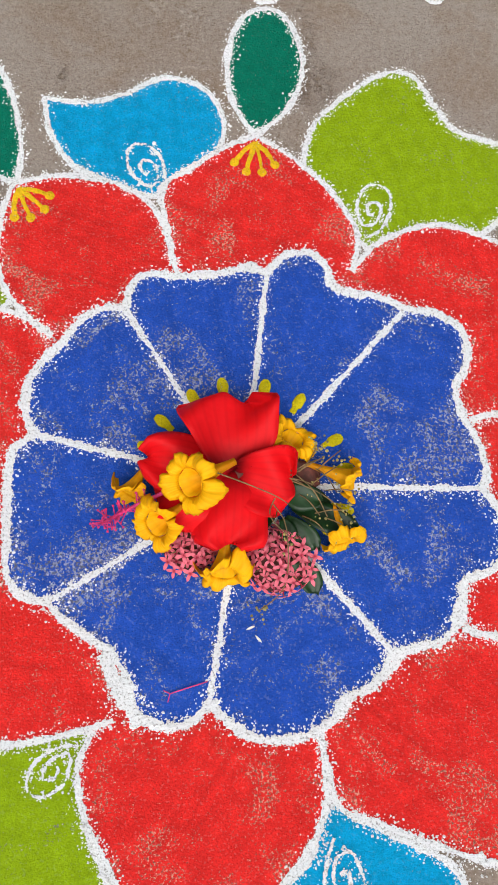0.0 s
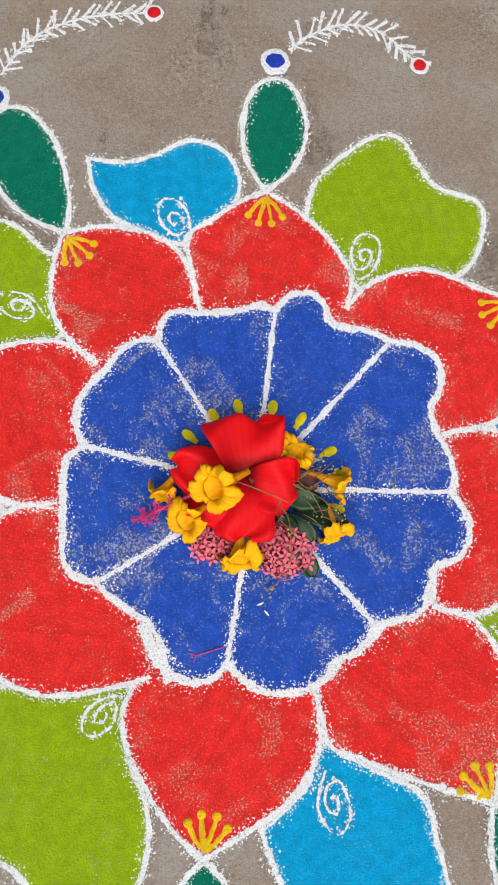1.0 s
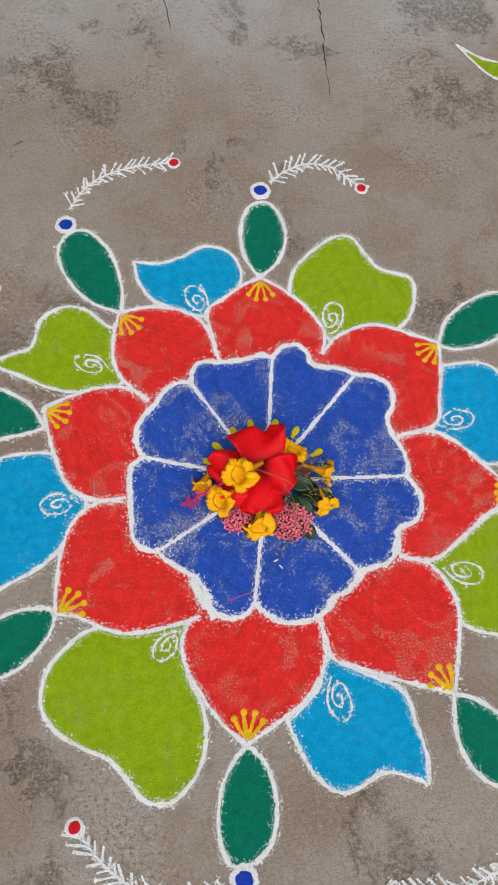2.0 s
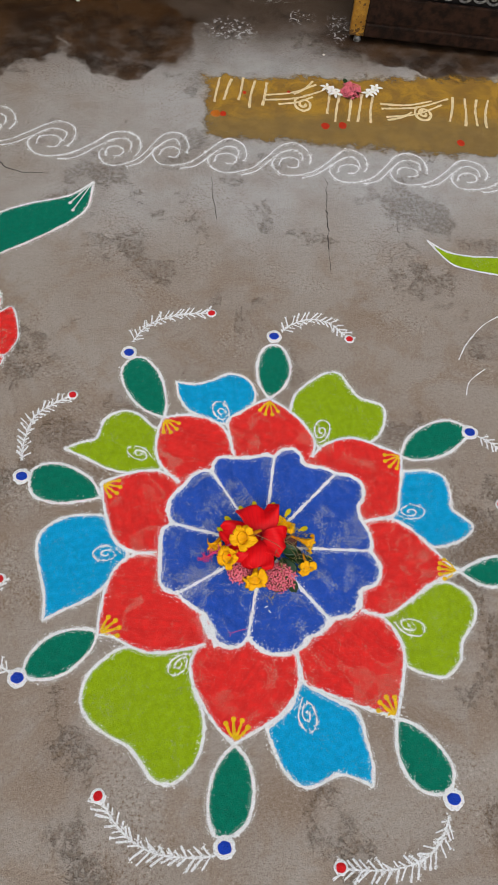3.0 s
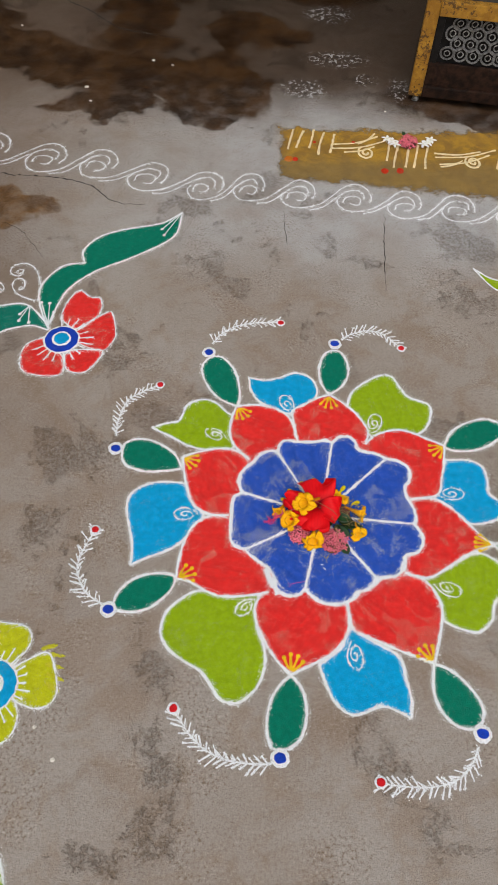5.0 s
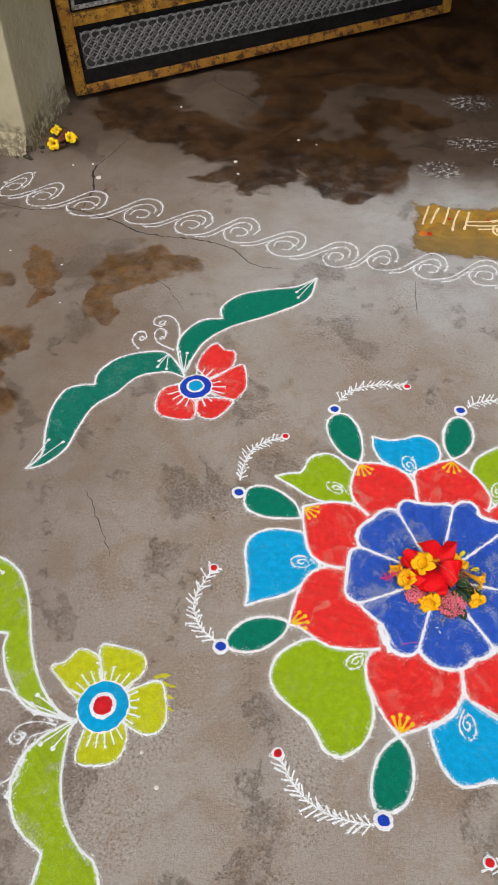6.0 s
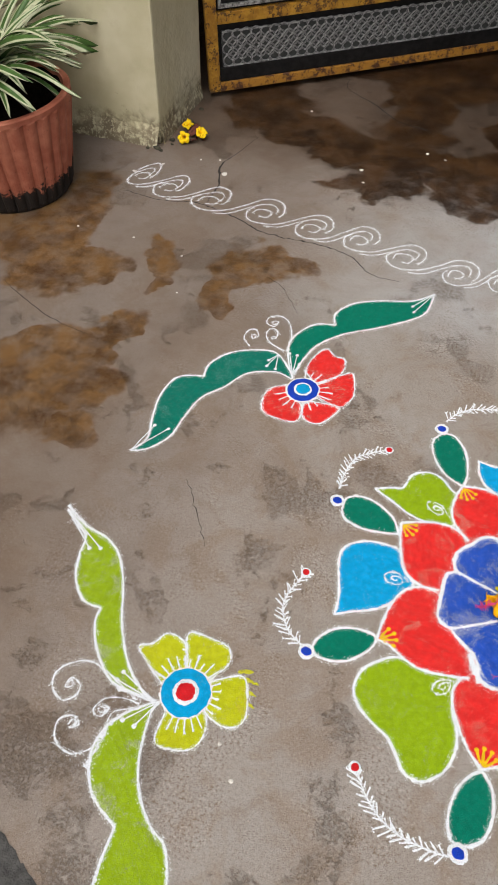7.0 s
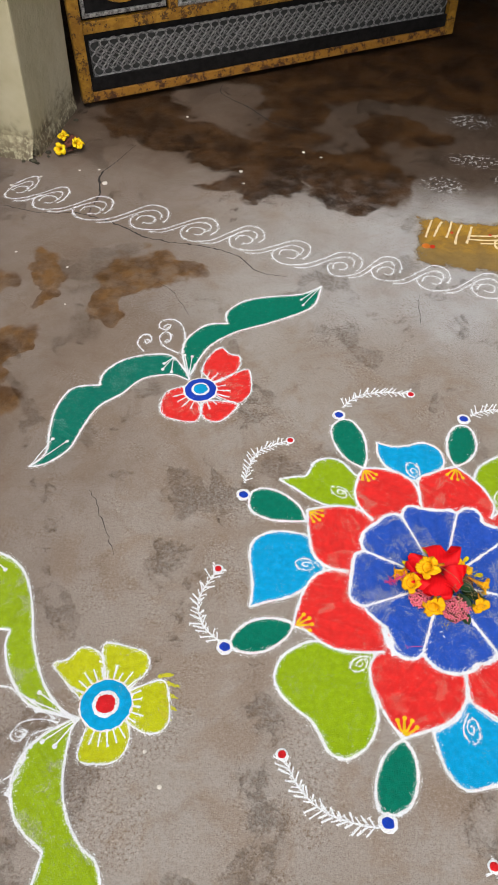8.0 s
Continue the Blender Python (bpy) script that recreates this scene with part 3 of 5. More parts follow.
blue_petal([(-0.068, -0.268), (-0.088, -0.284), (-0.117, -0.283), (-0.135, -0.268), (-0.14, -0.244), (-0.157, -0.22), (-0.188, -0.199), (-0.211, -0.177)])
blue_petal([(-0.211, -0.177), (-0.236, -0.168), (-0.248, -0.148), (-0.249, -0.102), (-0.25, -0.054), (-0.245, -0.036), (-0.228, -0.022)])
blue_petal([(-0.228, -0.022), (-0.235, -0.006), (-0.236, 0.023), (-0.224, 0.048), (-0.205, 0.068), (-0.184, 0.094), (-0.162, 0.104), (-0.144, 0.102)])
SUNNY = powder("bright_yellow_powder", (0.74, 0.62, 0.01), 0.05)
for a in (118, 100, 76, 55, 25, 8, 140, 157, -15, -30):
    x, y = CENTRE[0] + 0.098 * math.cos(radians(a)), CENTRE[1] + 0.098 * math.sin(radians(a))
    stroke = curve_points([toward((x, y), CENTRE, 0.14), (x, y)])
    part("stamen_dot", dome(x, y, 0.0095, HIGH, 0.003, ridge(stroke, 0.005, HIGH, 0.002, scatter=0), seg=12, squash=0.62, turn=radians(a)), SUNNY, rangoli, "yellow powder stamen dot")
for a, b, w in (((-0.160, -0.222), (-0.140, -0.268), 0.022), ((-0.148, -0.245), (-0.128, -0.284), 0.020), ((0.168, -0.176), (0.156, -0.206), 0.014), ((0.108, -0.228), (0.084, -0.252), 0.016), ((0.060, -0.264), (0.044, -0.282), 0.014)):
    part("white_smear", ridge(curve_points([a, toward(a, b, 0.5), b]), w, HIGH, 0.0016), WHITE, rangoli, "wide patch of white powder")
strew_grains(rangoli)


# ---- smaller flower drawings beside it ----
def ring_disc(x, y, radii, materials, names, parent, base):
    for k, (r, mat, name) in enumerate(zip(radii, materials, names)):
        part(name, dome(x, y, r, base + 0.0018 * k, 0.0018, seg=36), mat, parent)


def small_petal(pts, material, parent, centre, strokes=4):
    edge = curve_points(pts, closed=True, sharp=(0,))
    ob = part("petal", sheet(edge, lift(LOW)), material, parent)
    part("white_outline", ridge(edge, 0.0075, LOW, 0.002, closed=True), FAINT, ob)
    mid = (sum(p[0] for p in pts) / len(pts), sum(p[1] for p in pts) / len(pts))
    a = math.atan2(mid[1] - centre[1], mid[0] - centre[0])
    for k in range(strokes):
        b = a + radians(52) * (k / (strokes - 1) - 0.5)
        far = rng.uniform(0.076, 0.092)
        p = (centre[0] + 0.040 * math.cos(b), centre[1] + 0.040 * math.sin(b))
        q = (centre[0] + far * math.cos(b), centre[1] + far * math.sin(b))
        part("stamen_stroke", ridge(curve_points([p, q]), 0.0058, LOW + 0.0004, 0.0012, scatter=0.3), WHITE, ob)


def long_leaf(pts, material, parent, sharp, label):
    edge = curve_points(pts, closed=True, sharp=sharp)
    ob = part("leaf", sheet(edge, lift(LOW)), material, parent, label)
    part("white_outline", ridge(edge, 0.0085, LOW, 0.002, closed=True), WHITE, ob)
    return ob


def tendril(pts, parent, width=0.0078, curl=True):
    (ax, ay), (bx, by), (cx, cy) = pts[-3:]
    area = (bx - ax) * (cy - ay) - (by - ay) * (cx - ax)
    mid, d = ((bx + cx) / 2, (by + cy) / 2), math.dist((bx, by), (cx, cy))
    pts = list(pts)
    if curl:
        # carry the end round into a small eye
        side, r = (1 if area > 0 else -1), d * 0.55
        ox, oy = mid[0] - side * (cy - by) / d * r * 0.45, mid[1] + side * (cx - bx) / d * r * 0.45
        a, r = math.atan2(cy - oy, cx - ox), math.dist((cx, cy), (ox, oy))
        pts += [(ox + r * (1 - 0.085 * k) * math.cos(a + side * 0.62 * k), oy + r * (1 - 0.085 * k) * math.sin(a + side * 0.62 * k)) for k in range(1, 11)]
    part("tendril", ridge(curve_points(pts), width, LOW, 0.0018, scatter=0.6), FAINT, parent)


def veins(root, ends, parent):
    for e in ends:
        bm = ridge(curve_points([root, toward(root, e, 0.5), e]), 0.005, LOW, 0.0018, scatter=0)
        part("vein_stroke", dome(e[0], e[1], 0.006, LOW, 0.002, bm, seg=10), WHITE, parent)


red_motif = tagged(empty("red_flower_rangoli"), "red powder flower with blue eye and two dark green leaves", "rangoli")
long_leaf([(-0.824, 0.5), (-0.872, 0.601), (-0.87, 0.672), (-0.825, 0.743), (-0.762, 0.76), (-0.777, 0.815), (-0.737, 0.882), (-0.659, 0.925), (-0.55, 0.961), (-0.488, 1.019), (-0.494, 0.924), (-0.53, 0.868), (-0.626, 0.792), (-0.723, 0.727), (-0.787, 0.653), (-0.811, 0.577)], GREEN, red_motif, (4, 9), "dark green powder leaf")
long_leaf([(-0.818, 0.483), (-0.877, 0.492), (-0.958, 0.456), (-1.003, 0.38), (-1.052, 0.316), (-1.069, 0.228), (-1.078, 0.145), (-1.12, 0.082), (-1.162, 0.061), (-1.137, 0.117), (-1.159, 0.201), (-1.174, 0.293), (-1.154, 0.374), (-1.08, 0.403), (-1.084, 0.46), (-1.042, 0.526), (-0.961, 0.568), (-0.893, 0.568)], PALE_GREEN, red_motif, (8, 13), "dark green powder leaf")
FR = (-0.773, 0.446)
for petal in ([(-0.791, 0.525), (-0.786, 0.585), (-0.759, 0.641), (-0.72, 0.617), (-0.688, 0.612), (-0.683, 0.548), (-0.738, 0.489)], [(-0.738, 0.489), (-0.681, 0.541), (-0.647, 0.558), (-0.622, 0.477), (-0.631, 0.438), (-0.653, 0.413), (-0.722, 0.436)], [(-0.739, 0.407), (-0.653, 0.413), (-0.659, 0.371), (-0.689, 0.33), (-0.734, 0.335), (-0.755, 0.378)], [(-0.822, 0.452), (-0.869, 0.418), (-0.873, 0.356), (-0.843, 0.317), (-0.755, 0.317), (-0.755, 0.378), (-0.796, 0.415)]):
    small_petal(petal, RED, red_motif, FR)
ring_disc(FR[0], FR[1], (0.055, 0.047, 0.029, 0.021), (WHITE, DOT_BLUE, WHITE, CYAN), ("white_ring", "blue_eye", "white_ring", "cyan_dot"), red_motif, LOW)
veins((-0.824, 0.5), ((-0.861, 0.585), (-0.836, 0.584), (-0.817, 0.549),), red_motif)
veins((-0.893, 0.568), ((-0.914, 0.535), (-0.911, 0.509), (-0.881, 0.504),), red_motif)
veins((-0.488, 1.019), ((-0.544, 0.934), (-0.534, 0.906),), red_motif)
veins((-1.162, 0.061), ((-1.094, 0.17), (-1.138, 0.17),), red_motif)
tendril([(-0.882, 0.59), (-0.934, 0.611), (-0.962, 0.646), (-0.957, 0.677), (-0.934, 0.674), (-0.925, 0.642), (-0.935, 0.631)], red_motif)
tendril([(-0.873, 0.592), (-0.879, 0.655), (-0.906, 0.72), (-0.944, 0.745), (-0.979, 0.73), (-0.979, 0.7), (-0.95, 0.69), (-0.944, 0.715)], red_motif)
tendril([(-0.993, 0.575), (-1.024, 0.606), (-1.024, 0.643), (-1.004, 0.658), (-0.985, 0.634), (-0.994, 0.614)], red_motif)
strew_grains(red_motif)

yellow_motif = tagged(empty("yellow_flower_rangoli"), "lemon powder flower with cyan eye and long lime leaves", "rangoli")
long_leaf([(-0.787, -0.565), (-0.841, -0.563), (-0.901, -0.556), (-0.966, -0.502), (-1.004, -0.442), (-1.008, -0.405), (-1.061, -0.399), (-1.108, -0.35), (-1.131, -0.29), (-1.146, -0.234), (-1.229, -0.177), (-1.152, -0.208), (-1.085, -0.224), (-1.033, -0.26), (-0.987, -0.328), (-0.942, -0.422), (-0.885, -0.504), (-0.826, -0.552)], THIN_LIME, yellow_motif, (5, 10), "lime green powder leaf")
long_leaf([(-0.779, -0.562), (-0.833, -0.605), (-0.864, -0.652), (-0.868, -0.713), (-0.828, -0.779), (-0.756, -0.818), (-0.755, -0.856)] + [(-0.752, -0.90), (-0.738, -0.96), (-0.71, -1.06), (-0.56, -1.10), (-0.565, -1.0), (-0.605, -0.90)] + [(-0.645, -0.819), (-0.687, -0.795), (-0.735, -0.748), (-0.769, -0.681), (-0.786, -0.59)], THIN_LIME, yellow_motif, (5,), "lime green powder leaf")
FY = (-0.732, -0.523)
for petal in ([(-0.79, -0.524), (-0.842, -0.49), (-0.878, -0.46), (-0.85, -0.443), (-0.829, -0.41), (-0.793, -0.411), (-0.769, -0.432), (-0.753, -0.482)], [(-0.75, -0.474), (-0.782, -0.395), (-0.739, -0.386), (-0.682, -0.393), (-0.666, -0.427), (-0.685, -0.466), (-0.707, -0.494)], [(-0.706, -0.497), (-0.67, -0.468), (-0.624, -0.447), (-0.598, -0.491), (-0.59, -0.538), (-0.619, -0.563), (-0.669, -0.552), (-0.687, -0.526)], [(-0.756, -0.568), (-0.752, -0.642), (-0.696, -0.641), (-0.666, -0.621), (-0.66, -0.58), (-0.679, -0.549), (-0.717, -0.565)]):
    small_petal(petal, LEMON, yellow_motif, FY, 5)
ring_disc(FY[0], FY[1], (0.062, 0.055, 0.031, 0.021), (WHITE, CYAN, WHITE, CORE_RED), ("white_ring", "cyan_eye", "white_ring", "red_dot"), yellow_motif, LOW)
veins((-0.787, -0.565), ((-0.89, -0.549), (-0.884, -0.528), (-0.874, -0.567),), yellow_motif)
veins((-0.779, -0.562), ((-0.837, -0.625), (-0.808, -0.628),), yellow_motif)
veins((-1.229, -0.177), ((-1.117, -0.265), (-1.089, -0.256),), yellow_motif)
for a, b in (((-0.632, -0.450), (-0.585, -0.452)), ((-0.625, -0.470), (-0.582, -0.478)), ((-0.618, -0.490), (-0.578, -0.504)), ((-0.615, -0.510), (-0.584, -0.528)), ((-0.640, -0.440), (-0.606, -0.428))):
    part("smudge", ridge(curve_points([a, toward(a, b, 0.6), b]), 0.016, 0.0007, 0.0006, scatter=0, taper=True), LEMON_DUST, yellow_motif, "smudged yellow powder")
tendril([(-0.818, -0.581), (-0.859, -0.582), (-0.894, -0.596), (-0.908, -0.627), (-0.887, -0.635), (-0.877, -0.613), (-0.899, -0.612)], yellow_motif)
tendril([(-0.828, -0.576), (-0.907, -0.545), (-0.972, -0.532), (-1.024, -0.569), (-1.022, -0.609), (-0.987, -0.632), (-0.961, -0.615), (-0.962, -0.589), (-0.988, -0.58), (-0.994, -0.6)], yellow_motif)
tendril([(-0.826, -0.593), (-0.866, -0.622), (-0.861, -0.682), (-0.905, -0.725), (-0.954, -0.712), (-0.969, -0.674), (-0.946, -0.654), (-0.922, -0.665), (-0.938, -0.679)], yellow_motif)
for p, q, w in (((-1.235, -0.165), (-1.150, -0.212), 0.016), ((-1.205, -0.200), (-1.140, -0.232), 0.012), ((-0.862, -0.66), (-0.866, -0.74), 0.020)):
    part("white_smear", ridge(curve_points([p, toward(p, q, 0.5), q]), w, LOW, 0.0014), FAINT, yellow_motif, "scattered white powder")
strew_grains(yellow_motif)

side_motif = tagged(empty("lime_leaf_rangoli"), "tip of a lime powder leaf with smudged white edge", "rangoli")
long_leaf([(0.444, 0.824), (0.492, 0.785), (0.557, 0.769), (0.626, 0.767)] + [(0.80, 0.75), (0.86, 0.70), (0.78, 0.67)] + [(0.615, 0.705), (0.548, 0.72), (0.495, 0.744)], LIME, side_motif, (0,), "lime green powder leaf")
tendril([(0.60, 0.565), (0.548, 0.531), (0.495, 0.47), (0.468, 0.421)], side_motif, 0.005, False)
tendril([(0.53, 0.395), (0.485, 0.357), (0.47, 0.317)], side_motif, 0.005, False)
GRAIN_SPOTS.clear()

# ---- scroll border ----
border = tagged(empty("scroll_border_rangoli"), "row of thin white powder wave scrolls on the concrete", "rangoli")


def wave(a, b, size, whole=True):
    """Two lines that wind out of one eye, sweep under it, rise to the next crest and curl into the next eye."""
    dx, dy = b[0] - a[0], b[1] - a[1]
    long = math.hypot(dx, dy)

    def place(pts):
        return [(a[0] + dx * u - dy / long * size * v + rng.gauss(0, 0.0015), a[1] + dy * u + dx / long * size * v + rng.gauss(0, 0.0015)) for u, v in pts]

    outer = [(-0.23, 0.10), (-0.28, -0.06), (-0.16, -0.26), (0.08, -0.30), (0.40, -0.16), (0.66, 0.14), (0.86, 0.42), (1.06, 0.50), (1.26, 0.40), (1.35, 0.16), (1.31, 0.0)]
    inner = [(-0.16, -0.08), (-0.13, 0.08), (0.03, 0.15), (0.17, 0.07), (0.14, -0.07), (0.0, -0.10)]
    third = [(0.24, -0.33), (0.50, -0.22), (0.74, 0.08), (0.92, 0.28), (1.08, 0.33), (1.20, 0.24), (1.22, 0.08)]
    bm = ridge(curve_points(place(outer if whole else outer[5:])), 0.0072, 0.0004, 0.0014, scatter=0.7)
    if whole:
        ridge(curve_points(place(inner)), 0.0068, 0.0004, 0.0014, scatter=0.7, bm=bm)
    ridge(curve_points(place(third if whole else third[2:])), 0.0068, 0.0004, 0.0014, scatter=0.7, bm=bm)
    part("wave_scroll", bm, FAINT, border)


SCROLLS = [(-1.91, 1.425), (-1.785, 1.405), (-1.643, 1.357), (-1.449, 1.318), (-1.215, 1.298), (-1.006, 1.259), (-0.814, 1.238), (-0.635, 1.183), (-0.439, 1.146), (-0.28, 1.150), (-0.114, 1.129), (0.072, 1.120), (0.243, 1.100), (0.421, 1.094), (0.597, 1.077), (0.77, 1.06), (0.95, 1.045)]
for k, (a, b) in enumerate(zip(SCROLLS, SCROLLS[1:])):
    wave(a, b, 0.190 - 0.026 * (a[0] + 0.6), k > 0)
strew_grains(border)

# ---- turmeric strip with its strokes and flowers ----
strip = tagged(empty("turmeric_strip"), "ochre turmeric band on the ground with white stripes", "rangoli")


def turmeric():
    """Turmeric washed over concrete: brighter where it lies thick, olive where damp, ragged along its edges."""
    m = Mat("turmeric_wash")
    x, y = m.axis(0), m.axis(1)
    blot = m.noise(11, 5, 0.65, warp=0.8)
    c = m.mix(m.step(blot, 0.36, 0.62), (0.46, 0.255, 0.028), (0.27, 0.150, 0.030))
    damp = m.step(m.math("ADD", y, m.math("MULTIPLY", m.noise(14, 5, 0.65), 0.16)), 1.47, 1.38)
    c = m.mix(m.math("MULTIPLY", damp, 0.75), c, m.mix(m.noise(30, 4), (0.15, 0.098, 0.034), (0.30, 0.21, 0.085)))
    c = m.mix(m.step(m.noise(260, 3, 0.75), 0.50, 0.40, 0.0, 0.5), c, (0.10, 0.062, 0.022))
    top = m.math("SUBTRACT", m.math("ADD", m.math("MULTIPLY", x, 0.045), 1.535), y)
    foot = m.math("ADD", m.math("ADD", y, m.math("MULTIPLY", x, 0.075)), -1.205)
    d = m.math("MINIMUM", m.math("MINIMUM", top, foot), m.math("ADD", x, 0.19))
    d = m.math("ADD", d, m.math("MULTIPLY", m.math("SUBTRACT", m.noise(20, 5, 0.7), 0.5), 0.13))
    m.put(m.b.inputs["Alpha"], m.math("MULTIPLY", m.step(d, -0.008, 0.034), m.step(m.math("ADD", m.noise(200, 3, 0.7), m.math("MULTIPLY", d, 5.0)), 0.44, 0.60, 0.25, 0.96)))
    return m.done(c, 0.85, m.noise(300, 3, 0.7), 0.002, spec=0.2)


part("wash", sheet(curve_points([(-0.225, 1.565), (0.25, 1.585), (0.70, 1.605), (1.3, 1.63), (1.3, 1.06), (0.64, 1.11), (0.2, 1.14), (-0.235, 1.172)], closed=True, step=0.02, sharp=(0, 3, 4, 7)), 0.0005, 0.002), turmeric(), strip, "blotchy ochre turmeric wash")
CREAM = powder("cream_powder", (0.84, 0.68, 0.40), 0.15)


def stroke(a, b, bend=0.0):
    mid = toward(a, b, 0.5)
    mid = (mid[0] + bend * (b[1] - a[1]), mid[1] - bend * (b[0] - a[0]))
    part("cream_stroke", ridge(curve_points([a, mid, b]), 0.0058, 0.0010, 0.0014, scatter=0), CREAM, strip, "thin cream powder stroke")


for x, y, dx in ((-0.145, 1.515, 0.0375), (0.205, 1.462, 0.034), (0.60, 1.452, 0.038)):
    for k in range(5):
        top = (x + 0.012 + dx * k, y - 0.004 * k + rng.uniform(-0.012, 0.01))
        stroke(top, (top[0] - rng.uniform(0.016, 0.03), top[1] - rng.uniform(0.105, 0.145)), rng.uniform(-0.05, 0.05))
for (a, b) in (((0.005, 1.432), (0.175, 1.492)), ((0.007, 1.408), (0.198, 1.466)), ((0.05, 1.39), (0.16, 1.43)), ((0.10, 1.44), (0.165, 1.51)),
               ((0.372, 1.408), (0.54, 1.43)), ((0.374, 1.385), (0.595, 1.444)), ((0.385, 1.345), (0.57, 1.412)), ((0.387, 1.331), (0.47, 1.372))):
    stroke(a, b, 0.08)
for x, y in ((0.13, 1.393), (0.508, 1.367)):
    part("cream_curl", ridge(curve_points(spiral(x, y, 0.030, 1.7, 2.2, 1.3)), 0.0065, 0.0010, 0.0016, scatter=0), CREAM, strip, "cream powder curl")
KUMKUM = powder("vermilion_powder", (0.55, 0.035, 0.01), 0.3)
for x, y, r in ((0.191, 1.293, 0.013), (0.245, 1.298, 0.013), (-0.122, 1.335, 0.010), (0.604, 1.235, 0.012), (-0.055, 1.44, 0.006), (0.085, 1.45, 0.006)):
    part("vermilion_dab", dome(x, y, r, 0.0010, 0.002, seg=14, squash=1.2), KUMKUM, strip, "vermilion powder dab")
part("orange_dab", dome(-0.146, 1.335, 0.016, 0.0010, 0.0012, seg=14), powder("orange_powder", (0.58, 0.16, 0.012), 0.5), strip, "orange powder dab")
strew_grains(strip)


# ---- cracks in the concrete ----
CRACK = plain("crack_shadow", (0.028, 0.022, 0.018), 0.95, vary=0.3, scale=80)


def crack(pts, width=0.006):
    line = curve_points(pts, step=0.012)
    bm = bmesh.new()
    rows = []
    for i, p in enumerate(line):
        w = 0.6 * width * rng.uniform(0.25, 1.0) * (0.35 + 0.65 * math.sin(math.pi * (i + 0.5) / len(line)))
        ox, oy = rng.gauss(0, 0.0018), rng.gauss(0, 0.0018)
        rows.append((bm.verts.new((p[0] + ox - w / 2, p[1] + oy - w / 2, 0.0006)), bm.verts.new((p[0] + ox + w / 2, p[1] + oy + w / 2, 0.0006))))
    for a, b in zip(rows, rows[1:]):
        bm.faces.new((a[0], a[1], b[1], b[0]))
    bmesh.ops.recalc_face_normals(bm, faces=bm.faces)
    tagged(mesh_object("crack", bm, CRACK), "dark hairline crack in the concrete", "crack", kind="structure")


crack([(-1.435, 1.85), (-1.47, 1.70), (-1.50, 1.58), (-1.455, 1.44), (-1.45, 1.30)], 0.015)
crack([(-1.81, 1.285), (-1.62, 1.265), (-1.49, 1.29), (-1.30, 1.24), (-1.16, 1.18), (-0.95, 1.17), (-0.82, 1.14), (-0.72, 1.06), (-0.62, 1.05)], 0.011)
crack([(-1.20, 2.52), (-1.18, 2.42), (-1.02, 2.30), (-0.85, 2.16), (-0.55, 2.10)], 0.012)
crack([(-0.155, 1.055), (-0.148, 0.96), (-0.139, 0.88)], 0.004)
crack([(0.178, 1.06), (0.172, 0.93), (0.167, 0.80), (0.165, 0.70)], 0.006)
crack([(-0.97, 0.02), (-0.90, -0.07), (-0.84, -0.16)], 0.0034)
crack([(-1.06, 0.93), (-0.99, 0.89), (-0.90, 0.78)], 0.004)
crack([(-1.95, 0.62), (-1.70, 0.50), (-1.52, 0.46)], 0.005)

TARMAC = plain("dark_tarmac", (0.055, 0.052, 0.048), 0.9, vary=0.4, scale=60, bump=0.003)
tagged(mesh_object("road", sheet(curve_points([(-0.955, -0.912), (-0.85, -0.957), (-0.70, -1.05), (-0.62, -1.5), (-0.60, -5.0), (-3.1, -5.0), (-3.1, -0.70), (-1.6, -0.80), (-1.15, -0.84)], closed=True, step=0.015), 0.0012, 0.003), TARMAC), "dark tarmac edge beside the concrete", "road", kind="structure")

# ---- bits of debris ----
CHIP = plain("pale_chip", (0.62, 0.58, 0.52), 0.8, vary=0.2, scale=200)
for x, y, s in ((-1.46, 1.52, 0.014), (-1.60, 1.60, 0.006), (-1.52, 1.62, 0.006), (-1.74, 1.52, 0.006), (-0.93, 1.72, 0.010), (-0.90, 1.63, 0.007), (-1.28, 2.15, 0.007), (-0.62, 1.9, 0.007),
                (-0.70, 1.93, 0.008), (-1.62, 1.0, 0.006), (-1.40, 0.95, 0.005), (-1.86, 1.0, 0.006), (-1.33, 0.75, 0.005), (0.21, 1.65, 0.006), (-1.83, 1.43, 0.012), (-0.57, -0.66, 0.006), (-0.62, -0.60, 0.005)):
    bm = bmesh.new()
    bmesh.ops.create_icosphere(bm, subdivisions=1, radius=s, matrix=Matrix.Translation((x, y, s * 0.25)) @ Matrix.Diagonal((1, rng.uniform(0.6, 1), 0.4, 1)))
    for v in bm.verts:
        v.co += Vector((rng.gauss(0, s * 0.12), rng.gauss(0, s * 0.12), 0))
    tagged(mesh_object("pale_chip", bm, CHIP), "small pale chip lying on the concrete", "debris", "chips on the ground")


# ---- flowers ----
def box(bm, x0, x1, y0, y1, z0, z1, bevel=0.0):
    m = Matrix.Translation(((x0 + x1) / 2, (y0 + y1) / 2, (z0 + z1) / 2)) @ Matrix.Diagonal((x1 - x0, y1 - y0, z1 - z0, 1))
    verts = bmesh.ops.create_cube(bm, size=1, matrix=m)["verts"]
    if bevel:
        edges = list({e for v in verts for e in v.link_edges})
        bmesh.ops.bevel(bm, geom=edges, offset=bevel, segments=2, affect="EDGES", profile=0.6)
    return verts


